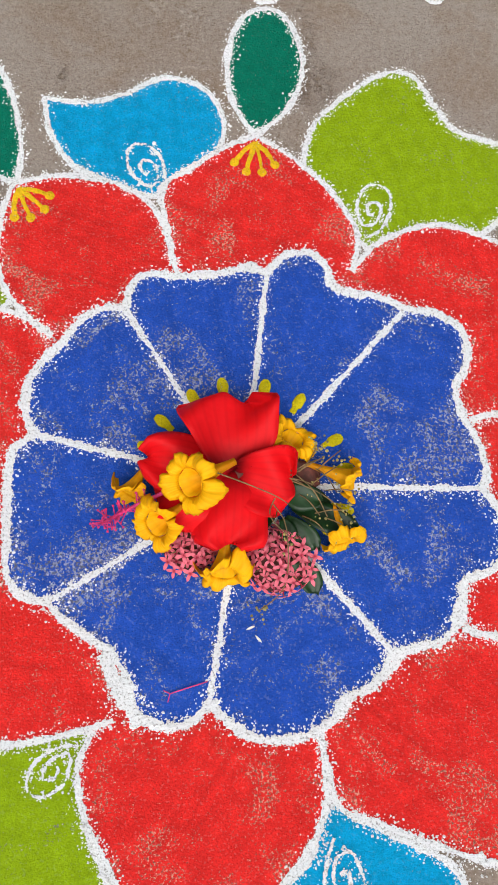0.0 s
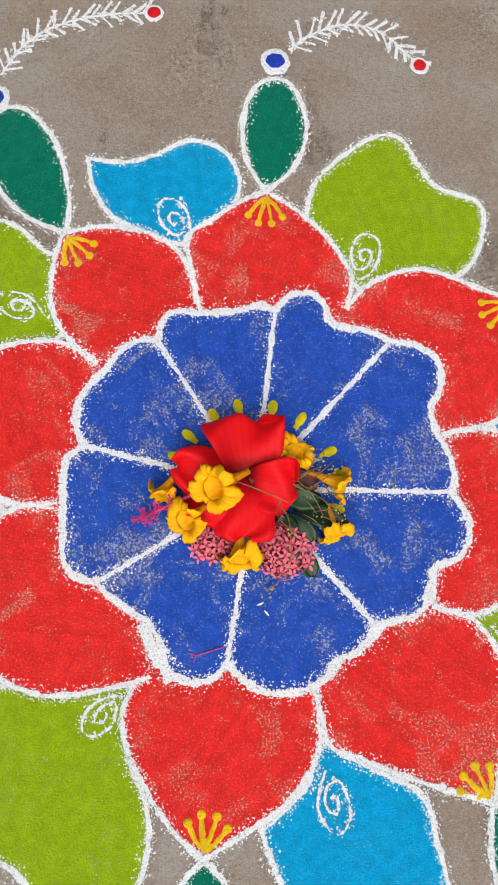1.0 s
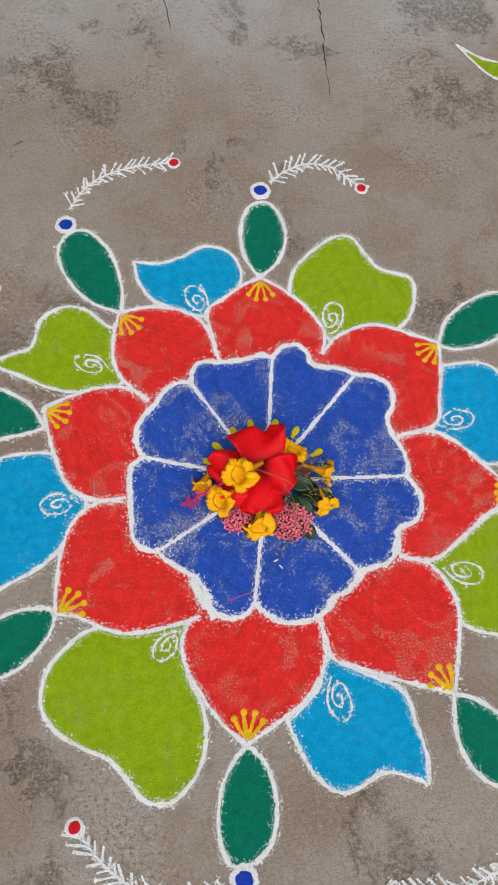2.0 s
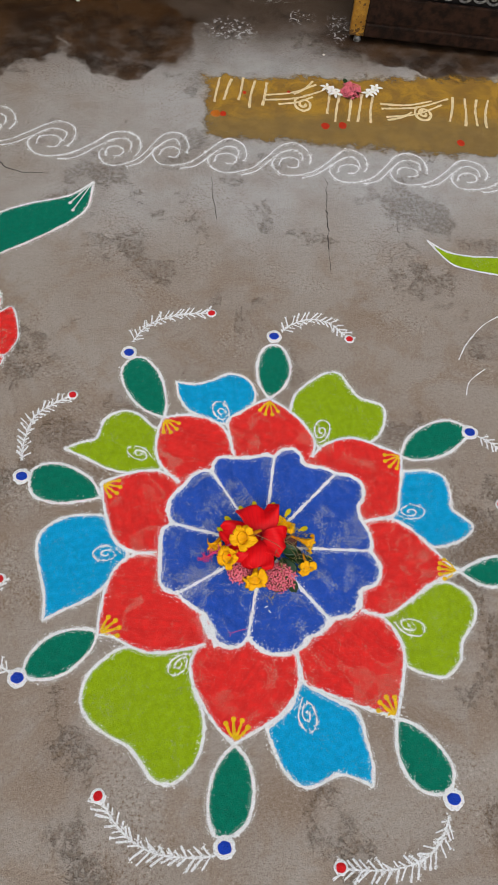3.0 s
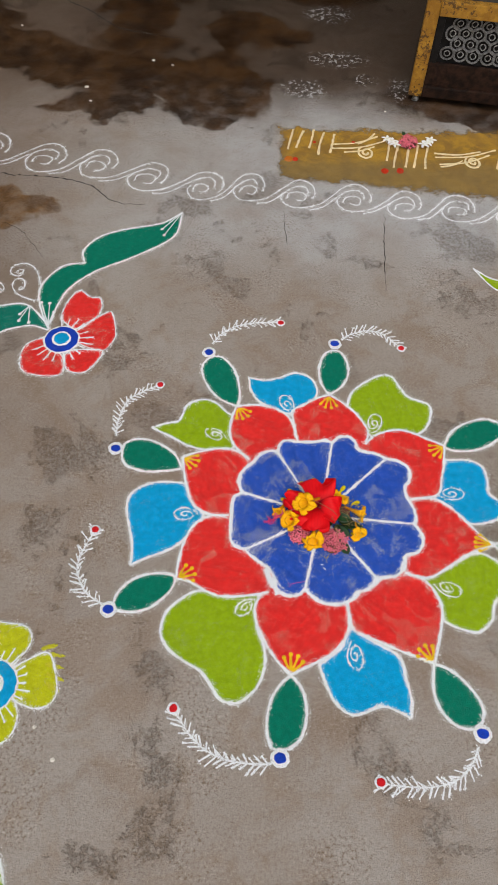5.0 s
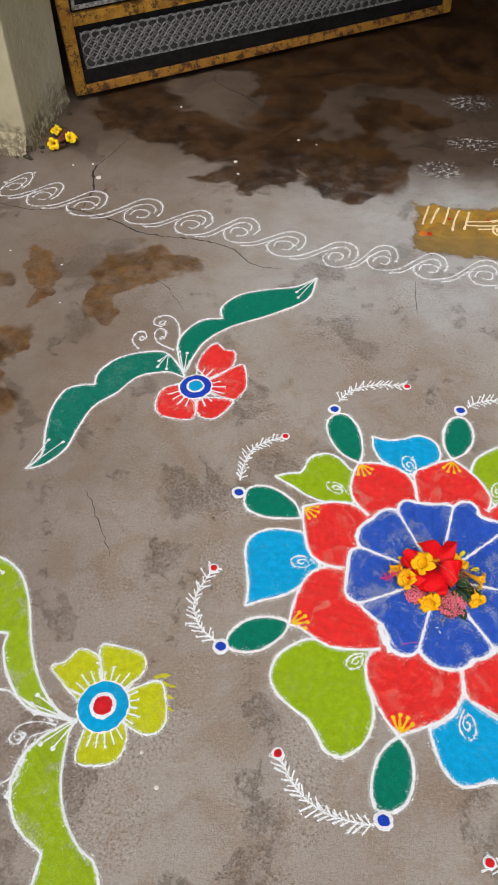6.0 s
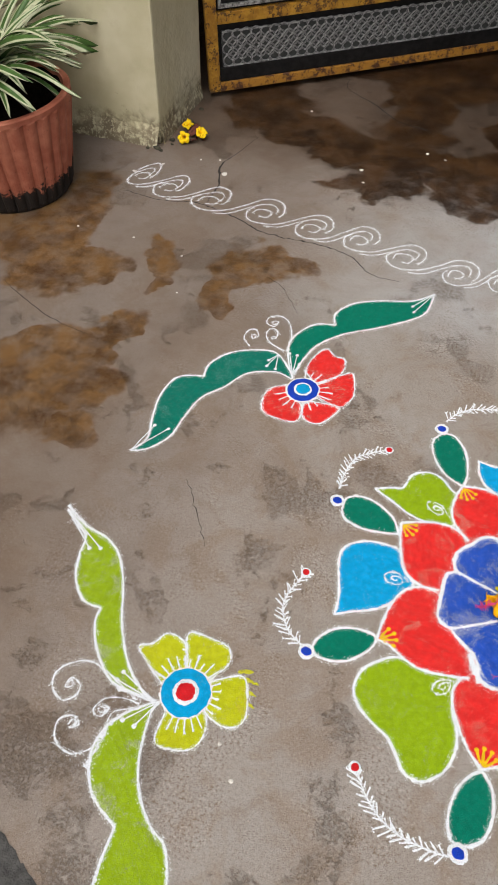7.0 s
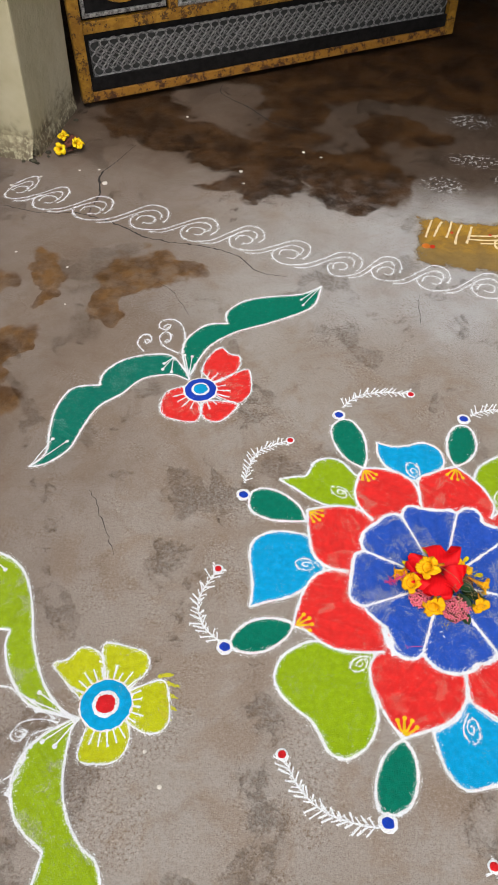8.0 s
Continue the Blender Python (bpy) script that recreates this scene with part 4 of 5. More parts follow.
def blade(length, width, rise=0.0, curl=0.0, ruffle=0.0, cup=0.0, blunt=0.35, thick=0.0005, nu=12, nv=8, start=0.12, seed=0.0):
    """A petal or leaf along +x from its base: wide in the middle, cupped across, curling along its length."""
    bm = bmesh.new()
    uv = bm.loops.layers.uv.verify()
    rows, spot = [], {}
    x = z = 0.0
    for i in range(nu + 1):
        t = i / nu
        a = rise + curl * t
        if i:
            x += length / nu * math.cos(a)
            z += length / nu * math.sin(a)
        w = width * (start + (1 - start) * math.sin(math.pi * min(1.0, t * (1 - blunt * 0.5) + 0.02)) ** (0.75 if blunt > 0.3 else 1.0))
        if t > 0.9:
            w *= 1 - (0.9 if blunt < 0.3 else 0.55) * ((t - 0.9) / 0.1) ** 2
        row = []
        for k in range(nv + 1):
            v = k / nv - 0.5
            wave_ = ruffle * (t**2) * math.sin(9 * v + 7 * t + seed) * (0.4 + abs(2 * v))
            wob = 1 + 0.10 * math.sin(5 * t + seed * 3 + (2 if v > 0 else 0))
            vert = bm.verts.new((x - cup * math.sin(a) * 0 + (0.05 * length * math.sin(6 * v + seed) * t**3), v * w * wob, z + cup * (2 * v) ** 2 * width * 0.5 + wave_))
            spot[vert] = (k / nv, t)
            row.append(vert)
        rows.append(row)
    under = [[bm.verts.new(v.co - Vector((0, 0, thick))) for v in row] for row in rows]
    for row, low in zip(rows, under):
        for v, w in zip(row, low):
            spot[w] = spot[v]
    quads = []
    for i in range(nu):
        for k in range(nv):
            a, b, c, d = rows[i][k], rows[i + 1][k], rows[i + 1][k + 1], rows[i][k + 1]
            quads.append((d, c, b, a))
            a, b, c, d = under[i][k], under[i + 1][k], under[i + 1][k + 1], under[i][k + 1]
            quads.append((a, b, c, d))
        for k in (0, nv):
            quads.append((rows[i][k], rows[i + 1][k], under[i + 1][k], under[i][k]))
    for k in range(nv):
        quads.append((rows[nu][k], rows[nu][k + 1], under[nu][k + 1], under[nu][k]))
        quads.append((rows[0][k], rows[0][k + 1], under[0][k + 1], under[0][k]))
    for q in quads:
        f = bm.faces.new(q)
        for loop in f.loops:
            loop[uv].uv = spot[loop.vert]
    bmesh.ops.recalc_face_normals(bm, faces=bm.faces)
    return bm


def petal_material(name, base, tip, vein=0.0, rough=0.45, scale=90):
    m = Mat(name)
    n = m.t.nodes.new("ShaderNodeSeparateXYZ")
    m.link(m.t.nodes.new("ShaderNodeUVMap").outputs[0], n.inputs[0])
    c = m.mix(m.step(n.outputs[1], 0.0, 0.42), base, tip)
    ribs = m.math("SINE", m.math("MULTIPLY", n.outputs[0], 60.0))
    c = m.mix(m.math("MULTIPLY", m.step(ribs, 0.2, 1.0), vein), c, tuple(x * 0.55 for x in tip))
    c = m.mix(m.step(m.noise(scale, 3), 0.4, 0.7, 0.0, 0.3), c, tuple(min(1.0, x * 1.25) for x in tip))
    m.put(m.b.inputs["Subsurface Weight"], 0.12)
    m.b.inputs["Subsurface Radius"].default_value = (0.004, 0.002, 0.001)
    return m.done(c, rough, m.math("ADD", m.math("MULTIPLY", ribs, 0.06), m.noise(60, 2)), 0.0008, spec=0.1)


HIBISCUS = petal_material("hibiscus_petal", (0.10, 0.002, 0.004), (0.66, 0.006, 0.010), 0.16, 0.5, 45)
TECOMA = petal_material("tecoma_petal", (0.46, 0.15, 0.002), (0.83, 0.41, 0.004), 0.20, 0.55)
IXORA = petal_material("ixora_petal", (0.40, 0.02, 0.05), (0.80, 0.19, 0.25), 0.0, 0.6, 300)
JASMINE = petal_material("jasmine_petal", (0.70, 0.68, 0.52), (0.84, 0.83, 0.78), 0.0, 0.55)
MAGENTA = plain("stigma_magenta", (0.62, 0.03, 0.16), 0.6, vary=0.3, scale=200)
LEAF = plain("glossy_leaf", (0.007, 0.032, 0.007), 0.38, vary=0.5, scale=60, spec=0.3)
STEM = plain("dry_stem", (0.20, 0.13, 0.055), 0.8, vary=0.4, scale=120)
DRY = plain("withered_petal", (0.10, 0.022, 0.012), 0.7, vary=0.4, scale=120)
BUDS = plain("tiny_bud", (0.36, 0.31, 0.10), 0.8, vary=0.45, scale=150)


def tube(points, r0, r1, seg=8, bm=None):
    """A round stem along points, from radius r0 to r1."""
    bm = bm or bmesh.new()
    pts = [Vector(p) for p in points]
    rings = []
    for i, p in enumerate(pts):
        d = (pts[min(i + 1, len(pts) - 1)] - pts[max(i - 1, 0)]).normalized()
        side = d.cross(Vector((0, 0, 1)) if abs(d.z) < 0.9 else Vector((1, 0, 0))).normalized()
        up = side.cross(d)
        r = r0 + (r1 - r0) * i / (len(pts) - 1)
        rings.append([bm.verts.new(p + r * (math.cos(6.2832 * k / seg) * side + math.sin(6.2832 * k / seg) * up)) for k in range(seg)])
    for a, b in zip(rings, rings[1:]):
        for k in range(seg):
            bm.faces.new((a[k - 1], a[k], b[k], b[k - 1]))
    bm.faces.new(rings[0])
    bm.faces.new(rings[-1])
    bmesh.ops.recalc_face_normals(bm, faces=bm.faces)
    return bm


def moved(bm, m):
    bmesh.ops.transform(bm, matrix=m, verts=bm.verts)
    return bm


def aimed(base, tip, roll=0.0):
    """The pose of a thing built along +x from base towards tip, its face up."""
    d = (Vector(tip) - Vector(base)).normalized()
    y = Vector((0, 0, 1)).cross(d).normalized()
    z = d.cross(y)
    m = Matrix((d, y, z)).transposed().to_4x4()
    return Matrix.Translation(base) @ m @ Matrix.Rotation(radians(roll), 4, "X")


# hibiscus on top of the heap
hibiscus = tagged(empty("hibiscus_flower"), "large red hibiscus bloom on top of the offering heap", "flower")
THROAT = (-0.042, -0.066, 0.034)
for tip, wide, rise, curl, cup, ruff, roll, seed, blunt in (
    ((-0.044, 0.000, 0.050), 0.092, 0.75, -1.2, 0.26, 0.014, 0, 0.3, 0.80),
    ((0.010, -0.082, 0.050), 0.066, 0.75, -1.3, 0.34, 0.012, 16, 2.6, 0.60),
    ((-0.050, -0.136, 0.046), 0.074, 0.70, -1.1, -0.22, 0.010, 0, 4.1, 0.55),
    ((-0.122, -0.054, 0.036), 0.056, 0.50, -0.7, -0.10, 0.010, -8, 5.2, 0.30),
    ((-0.108, -0.104, 0.036), 0.060, 0.40, -0.7, -0.10, 0.008, 8, 1.2, 0.45),
):
    long = math.dist(THROAT, tip) * 1.04
    flat = (tip[0], tip[1], THROAT[2])
    part("petal", moved(blade(long, wide, rise, curl, ruff, cup, blunt, 0.0006, 14, 12, 0.2, seed), aimed(THROAT, flat, roll)), HIBISCUS, hibiscus, smooth=True)
part("throat", tube([(-0.036, -0.066, 0.012), (-0.038, -0.069, 0.026), THROAT], 0.006, 0.011, 12), DRY, hibiscus, "dark red throat", smooth=True)
column = part("stamen_column", tube([(-0.075, -0.078, 0.052), (-0.105, -0.088, 0.050), (-0.132, -0.098, 0.040), (-0.158, -0.108, 0.022)], 0.0022, 0.0012), MAGENTA, hibiscus, "pink staminal column", smooth=True)
bm = bmesh.new()
for k in range(70):
    t = rng.uniform(0.0, 1.0)
    p = Vector((-0.118 - 0.046 * t, -0.092 - 0.018 * t, 0.040 - 0.022 * t))
    d = Vector((rng.gauss(0, 1), rng.gauss(0, 1), abs(rng.gauss(0, 0.8)))).normalized() * rng.uniform(0.005, 0.014)
    tube([p, p + d * 0.6, p + d], 0.0005, 0.0004, 4, bm)
    bmesh.ops.create_icosphere(bm, subdivisions=1, radius=0.0013, matrix=Matrix.Translation(p + d))
part("anther", bm, MAGENTA, column, "fuzzy magenta anthers")


def trumpet(base, mouth, size, name="trumpet_flower", label="yellow trumpet flower with ruffled lobes", material=TECOMA, lift_mouth=30):
    """A yellow bell: a flaring tube that opens into five notched, crinkled lobes."""
    thing = tagged(empty(name), label, "flower", "yellow trumpet flowers")
    wide, long, m, seed = 0.70 * size, math.dist(base, mouth), aimed(base, mouth), rng.uniform(0, 50)
    lobes = [rng.uniform(0.70, 1.22) for _ in range(5)]

    def skin(stations, a0, a1, count, point, v0, v1):
        bm = bmesh.new()
        uv = bm.loops.layers.uv.verify()
        grid = [[bm.verts.new(point(t, a0 + (a1 - a0) * k / count)) for k in range(count + 1)] for t in stations]
        for i in range(len(stations) - 1):
            for k in range(count):
                f = bm.faces.new((grid[i][k], grid[i][k + 1], grid[i + 1][k + 1], grid[i + 1][k]))
                for loop, (u, v) in zip(f.loops, ((k, i), (k + 1, i), (k + 1, i + 1), (k, i + 1))):
                    loop[uv].uv = (u / count, v0 + (v1 - v0) * stations[v])
        bmesh.ops.remove_doubles(bm, verts=bm.verts, dist=1e-7)
        bmesh.ops.recalc_face_normals(bm, faces=bm.faces)
        bmesh.ops.solidify(bm, geom=bm.faces[:], thickness=0.0004)
        return bm

    def nod(x, y, z, share):
        """Bend the mouth up out of the tube's line."""
        b = radians(lift_mouth) * share
        return (long + (x - long) * math.cos(b) - z * math.sin(b), y, (x - long) * math.sin(b) + z * math.cos(b))

    def throat(t, a):
        r = wide * (0.12 + 0.06 * t + 0.30 * t**2.2) * (1 + 0.05 * math.sin(5 * a))
        return nod(long * t, r * math.cos(a), r * math.sin(a), t**4)

    def flare(t, a):
        crest = abs(math.sin(2.5 * a))
        wob = noise.noise((3 * math.cos(a), 3 * math.sin(a), seed))
        own = 1 + (lobes[int(a / (0.4 * math.pi)) % 5] - 1) * min(1.0, 3 * crest)
        reach = 0.30 + 0.34 * crest**0.45 * own
        r = wide * (0.48 + reach * t * (1 + 0.04 * math.sin(31 * a + seed) * t))
        fold = wide * t * (0.035 * math.sin(21 * a + seed) + 0.20 * math.sin(3 * a + 2 * seed) + 0.42 * wob)
        return nod(long + wide * (0.85 * t - 0.90 * t * t * own) + fold, r * math.cos(a), r * math.sin(a), 1.0)

    part("tube", moved(skin([k / 8 for k in range(9)], 0.0, 2 * math.pi, 24, throat, 0.0, 0.36), m), material, thing, smooth=True)
    for k in range(5):
        part("lobe", moved(skin([j / 7 for j in range(8)], 0.4 * math.pi * k, 0.4 * math.pi * (k + 1), 16, flare, 0.30, 1.0), m), material, thing, smooth=True)
    return thing


trumpet((-0.042, -0.066, 0.074), (-0.080, -0.084, 0.078), 0.037, lift_mouth=42)
trumpet((-0.120, -0.056, 0.024), (-0.136, -0.082, 0.022), 0.028, lift_mouth=15)
trumpet((-0.088, -0.098, 0.044), (-0.110, -0.114, 0.046), 0.034, lift_mouth=42)
trumpet((-0.050, -0.120, 0.034), (-0.054, -0.156, 0.026), 0.036, lift_mouth=35)
trumpet((0.048, -0.098, 0.026), (0.055, -0.130, 0.022), 0.029, lift_mouth=20)
trumpet((0.024, -0.060, 0.028), (0.064, -0.075, 0.024), 0.029, lift_mouth=15)
trumpet((-0.006, -0.060, 0.026), (0.012, -0.038, 0.034), 0.032, lift_mouth=40)


def floret_mesh(size, material, petals, name):
    bm = bmesh.new()
    for k in range(petals):
        p = moved(blade(size, size * 0.42, 0.35, -0.6, 0, 0.1, 0.1, 0.0003, 4, 2, 0.3), Matrix.Rotation(radians(360 / petals * k), 4, "Z"))
        tmp = bpy.data.meshes.new("petal")
        p.to_mesh(tmp)
        p.free()
        bm.from_mesh(tmp)
        bpy.data.meshes.remove(tmp)
    tube([(0, 0, -size * 0.9), (0, 0, -size * 0.4), (0, 0, 0.0)], size * 0.07, size * 0.07, 5, bm)
    me = bpy.data.meshes.new(name)
    bm.to_mesh(me)
    bm.free()
    me.materials.append(material)
    return me


IXORA_MESH = floret_mesh(0.0078, IXORA, 4, "floret")
JASMINE_MESH = floret_mesh(0.024, JASMINE, 5, "jasmine")


def cluster(x, y, z, radius, count, label):
    thing = tagged(empty("ixora_cluster", x, y, 0), label, "flower", "pink flower clusters")
    bm = bmesh.new()
    for k in range(7):
        a = 0.9 * k
        tube([(0, 0, 0.001), (0.3 * radius * math.cos(a), 0.3 * radius * math.sin(a), z * 0.5), (0.7 * radius * math.cos(a), 0.7 * radius * math.sin(a), z * 0.85)], 0.0011, 0.0007, 5, bm)
    part("stalk", bm, STEM, thing)
    # dark dome added so that gaps between the florets look shaded
    bm = bmesh.new()
    bmesh.ops.create_icosphere(bm, subdivisions=3, radius=radius * 0.86, matrix=Matrix.Translation((0, 0, z * 0.25)) @ Matrix.Diagonal((1, 1, 0.36 * z / radius, 1)))
    for v in bm.verts:
        v.co *= 1 + 0.08 * noise.noise(v.co * 260)
    part("gap_shade_dome", bm, DRY, thing, "dark red dome added to shade the gaps between the florets")
    for k in range(count):
        t = (k + 0.5) / count
        r, a = radius * math.sqrt(t), 2.39996 * k
        ob = new("floret", IXORA_MESH)
        ob.parent = thing
        tilt = 55 * t
        ob.matrix_basis = Matrix.Translation((r * math.cos(a), r * math.sin(a), z * (1.0 - 0.55 * t * t) + z * rng.uniform(-0.30, 0.22))) @ Matrix.Rotation(a, 4, "Z") @ Matrix.Rotation(radians(tilt + rng.uniform(-48, 48)), 4, "Y") @ Matrix.Rotation(rng.uniform(0, 6), 4, "Z") @ Matrix.Scale(rng.uniform(0.8, 1.15), 4)
    return thing


cluster(-0.004, -0.146, 0.034, 0.034, 62, "pink ixora flower cluster among the offering flowers")
cluster(-0.083, -0.130, 0.026, 0.028, 44, "pink ixora flower cluster under the hibiscus")


def leaf_thing(base, tip, width, curl, roll, label="dark green glossy leaf in the flower heap"):
    thing = tagged(empty("green_leaf"), label, "leaf", "leaves in the heap")
    part("leaf_blade", moved(blade(math.dist(base, tip) * 1.04, width, 0.12, curl, 0.001, 0.18, 0.25, 0.0006, 10, 6, 0.15, rng.uniform(0, 6)), aimed(base, tip, roll)), LEAF, thing, smooth=True)


for base, tip, w, curl, roll in (
    ((0.000, -0.085, 0.028), (0.034, -0.096, 0.036), 0.026, -0.4, 10), ((0.010, -0.100, 0.022), (0.066, -0.118, 0.030), 0.026, -0.35, -8),
    ((0.012, -0.140, 0.012), (0.030, -0.176, 0.012), 0.024, -0.3, 5), ((-0.006, -0.092, 0.026), (-0.018, -0.118, 0.032), 0.016, -0.5, 25),
    ((0.004, -0.108, 0.024), (0.030, -0.138, 0.028), 0.024, -0.4, 15), ((0.008, -0.084, 0.020), (0.046, -0.100, 0.024), 0.022, -0.3, -20),
    ((-0.004, -0.160, 0.026), (0.012, -0.150, 0.034), 0.010, -0.4, 20), ((0.000, -0.110, 0.026), (0.010, -0.132, 0.030), 0.016, -0.4, 0),
):
    leaf_thing(base, tip, w, curl, roll)


def twig(points, label, heads=0):
    thing = tagged(empty("flower_twig"), label, "twig", "dry twigs")
    part("stem", tube(curve3(points), 0.0006, 0.0005, 6), STEM, thing)
    end = Vector(points[-1])
    for k in range(heads):
        bm = bmesh.new()
        p = end + Vector((rng.gauss(0, 0.0045), rng.gauss(0, 0.0055), abs(rng.gauss(0, 0.003))))
        bmesh.ops.create_icosphere(bm, subdivisions=1, radius=rng.uniform(0.0007, 0.0017), matrix=Matrix.Translation(p))
        part("bud_head", bm, BUDS, thing)


def curve3(pts, step=0.006):
    return curve_points([tuple(p) for p in pts], step=step)


twig([(-0.078, -0.070, 0.082), (-0.050, -0.080, 0.082), (-0.012, -0.094, 0.070), (0.004, -0.100, 0.05)], "thin dry stem lying across the hibiscus")
twig([(-0.010, -0.080, 0.034), (0.020, -0.066, 0.040), (0.034, -0.045, 0.034)], "dry twig with tiny seed heads", 16)
twig([(-0.008, -0.098, 0.036), (0.002, -0.120, 0.044), (0.000, -0.168, 0.034), (-0.022, -0.190, 0.010)], "dry twig with tiny seed heads", 18)
twig([(0.002, -0.074, 0.036), (0.036, -0.090, 0.036), (0.058, -0.108, 0.030)], "dry twig with tiny seed heads", 14)
twig([(0.000, -0.060, 0.034), (0.026, -0.086, 0.044), (0.040, -0.110, 0.034)], "bare dry twig in the flower heap", 0)
twig([(-0.002, -0.086, 0.038), (-0.012, -0.108, 0.040), (0.006, -0.128, 0.040)], "bare dry twig in the flower heap", 8)
for k in range(12):
    x, y = rng.uniform(0.0, 0.045), rng.uniform(-0.115, -0.055)
    a = rng.uniform(-0.9, 0.7)
    twig([(x, y, rng.uniform(0.026, 0.036)), (x + 0.012 * math.cos(a), y + 0.012 * math.sin(a), 0.042), (x + 0.028 * math.cos(a), y + 0.028 * math.sin(a), rng.uniform(0.024, 0.036))], "dry twig with tiny seed heads", 5)
for base, tip, w in (((0.010, -0.062, 0.022), (0.036, -0.078, 0.026), 0.026), ((-0.020, -0.072, 0.024), (0.004, -0.086, 0.030), 0.022)):
    thing = tagged(empty("withered_petal"), "withered dark red petal among the flowers", "petal", "withered petals")
    part("petal_blade", moved(blade(math.dist(base, tip), w, 0.2, -0.6, 0.004, 0.2, 0.5, 0.0006, 8, 6, 0.3, 2.0), aimed(base, tip)), DRY, thing, smooth=True)
fallen = tagged(empty("fallen_pistil"), "thin pink pistil fallen on the blue powder", "flower part")
part("stalk", tube(curve3([(-0.069, -0.249, 0.006), (-0.088, -0.254, 0.007), (-0.102, -0.258, 0.006)]), 0.0006, 0.0006, 5), MAGENTA, fallen)
for dx, dy in ((-0.006, 0.003), (-0.002, -0.007)):
    part("prong", tube([(-0.102, -0.258, 0.006), (-0.102 + dx / 2, -0.258 + dy / 2, 0.006), (-0.102 + dx, -0.258 + dy, 0.006)], 0.0005, 0.0005, 5), MAGENTA, fallen)
for x, y, a in ((-0.034, -0.206, 20), (-0.026, -0.211, -50)):
    thing = tagged(empty("fallen_petal"), "tiny white petal fallen on blue powder", "petal", "fallen petals")
    part("petal_blade", moved(blade(0.0085, 0.0024, 0.1, -0.2, 0, 0, 0.3, 0.0004, 4, 2), Matrix.Translation((x, y, 0.0055)) @ Matrix.Rotation(radians(a), 4, "Z")), JASMINE, thing)

# flowers on the strip
cluster(0.280, 1.449, 0.026, 0.033, 64, "pink ixora flower cluster on the turmeric strip")
for x, y, a in ((0.205, 1.462, 10), (0.232, 1.434, 50), (0.336, 1.440, 30), (0.362, 1.468, 70), (0.222, 1.45, 80), (0.35, 1.452, 15)):
    thing = tagged(empty("jasmine_flower", x, y, 0.013, a), "small white flower laid on the turmeric strip", "flower", "white flowers on the strip")
    ob = new("corolla", JASMINE_MESH)
    ob.parent = thing
leaf_thing((0.272, 1.490, 0.006), (0.264, 1.515, 0.012), 0.012, -0.3, 0, "small green leaf beside the pink cluster")

# flowers at the foot of the pillar
LEMON_PETAL = petal_material("lemon_tecoma_petal", (0.55, 0.27, 0.004), (0.84, 0.58, 0.012), 0.10, 0.55)
trumpet((-1.735, 1.745, 0.012), (-1.725, 1.705, 0.030), 0.036, material=LEMON_PETAL)
trumpet((-1.690, 1.775, 0.012), (-1.662, 1.760, 0.034), 0.038, material=LEMON_PETAL)
trumpet((-1.745, 1.835, 0.012), (-1.752, 1.810, 0.034), 0.034, material=LEMON_PETAL)
for base, tip in (((-1.72, 1.76, 0.006), (-1.67, 1.80, 0.03)), ((-1.73, 1.78, 0.006), (-1.70, 1.83, 0.03)), ((-1.70, 1.74, 0.006), (-1.68, 1.72, 0.02))):
    thing = tagged(empty("withered_petal"), "withered dark red petal at the pillar's foot", "petal", "withered petals")
    part("petal_blade", moved(blade(math.dist(base, tip), 0.045, 0.4, -0.8, 0.005, 0.2, 0.5, 0.0006, 8, 6, 0.3, 2.0), aimed(base, tip)), DRY, thing, smooth=True)
twig([(-1.78, 1.80, 0.004), (-1.80, 1.76, 0.03), (-1.84, 1.70, 0.02)], "dry twig with tiny seed heads", 10)
twig([(-1.76, 1.78, 0.004), (-1.81, 1.74, 0.04), (-1.80, 1.66, 0.01)], "dry twig with tiny seed heads", 12)


# ---- pillar and walls ----
def plaster():
    m = Mat("cream_plaster")
    c = m.mix(m.step(m.noise(2.2, 4, 0.6), 0.35, 0.65), (0.45, 0.40, 0.25), (0.57, 0.52, 0.365))
    c = m.mix(m.step(m.noise(14, 4, 0.6), 0.5, 0.75, 0.0, 0.3), c, (0.40, 0.34, 0.22))
    low = m.math("ADD", m.axis(2), m.math("MULTIPLY", m.noise(11, 5, 0.65), -0.34))
    grime = m.math("MULTIPLY", m.step(low, -0.02, -0.15), m.step(m.noise(42, 4, 0.7), 0.36, 0.54))
    c = m.mix(m.math("MULTIPLY", grime, 0.75), c, (0.080, 0.050, 0.030))
    spots = m.math("MULTIPLY", m.step(m.noise(24, 3, 0.6), 0.70, 0.74), m.step(m.axis(2), 0.35, 0.1))
    c = m.mix(m.math("MULTIPLY", spots, 0.8), c, (0.14, 0.11, 0.08))
    return m.done(c, 0.85, m.math("ADD", m.noise(30, 5, 0.6), m.math("MULTIPLY", grime, -0.5)), 0.004, spec=0.25)


PLASTER = plaster()


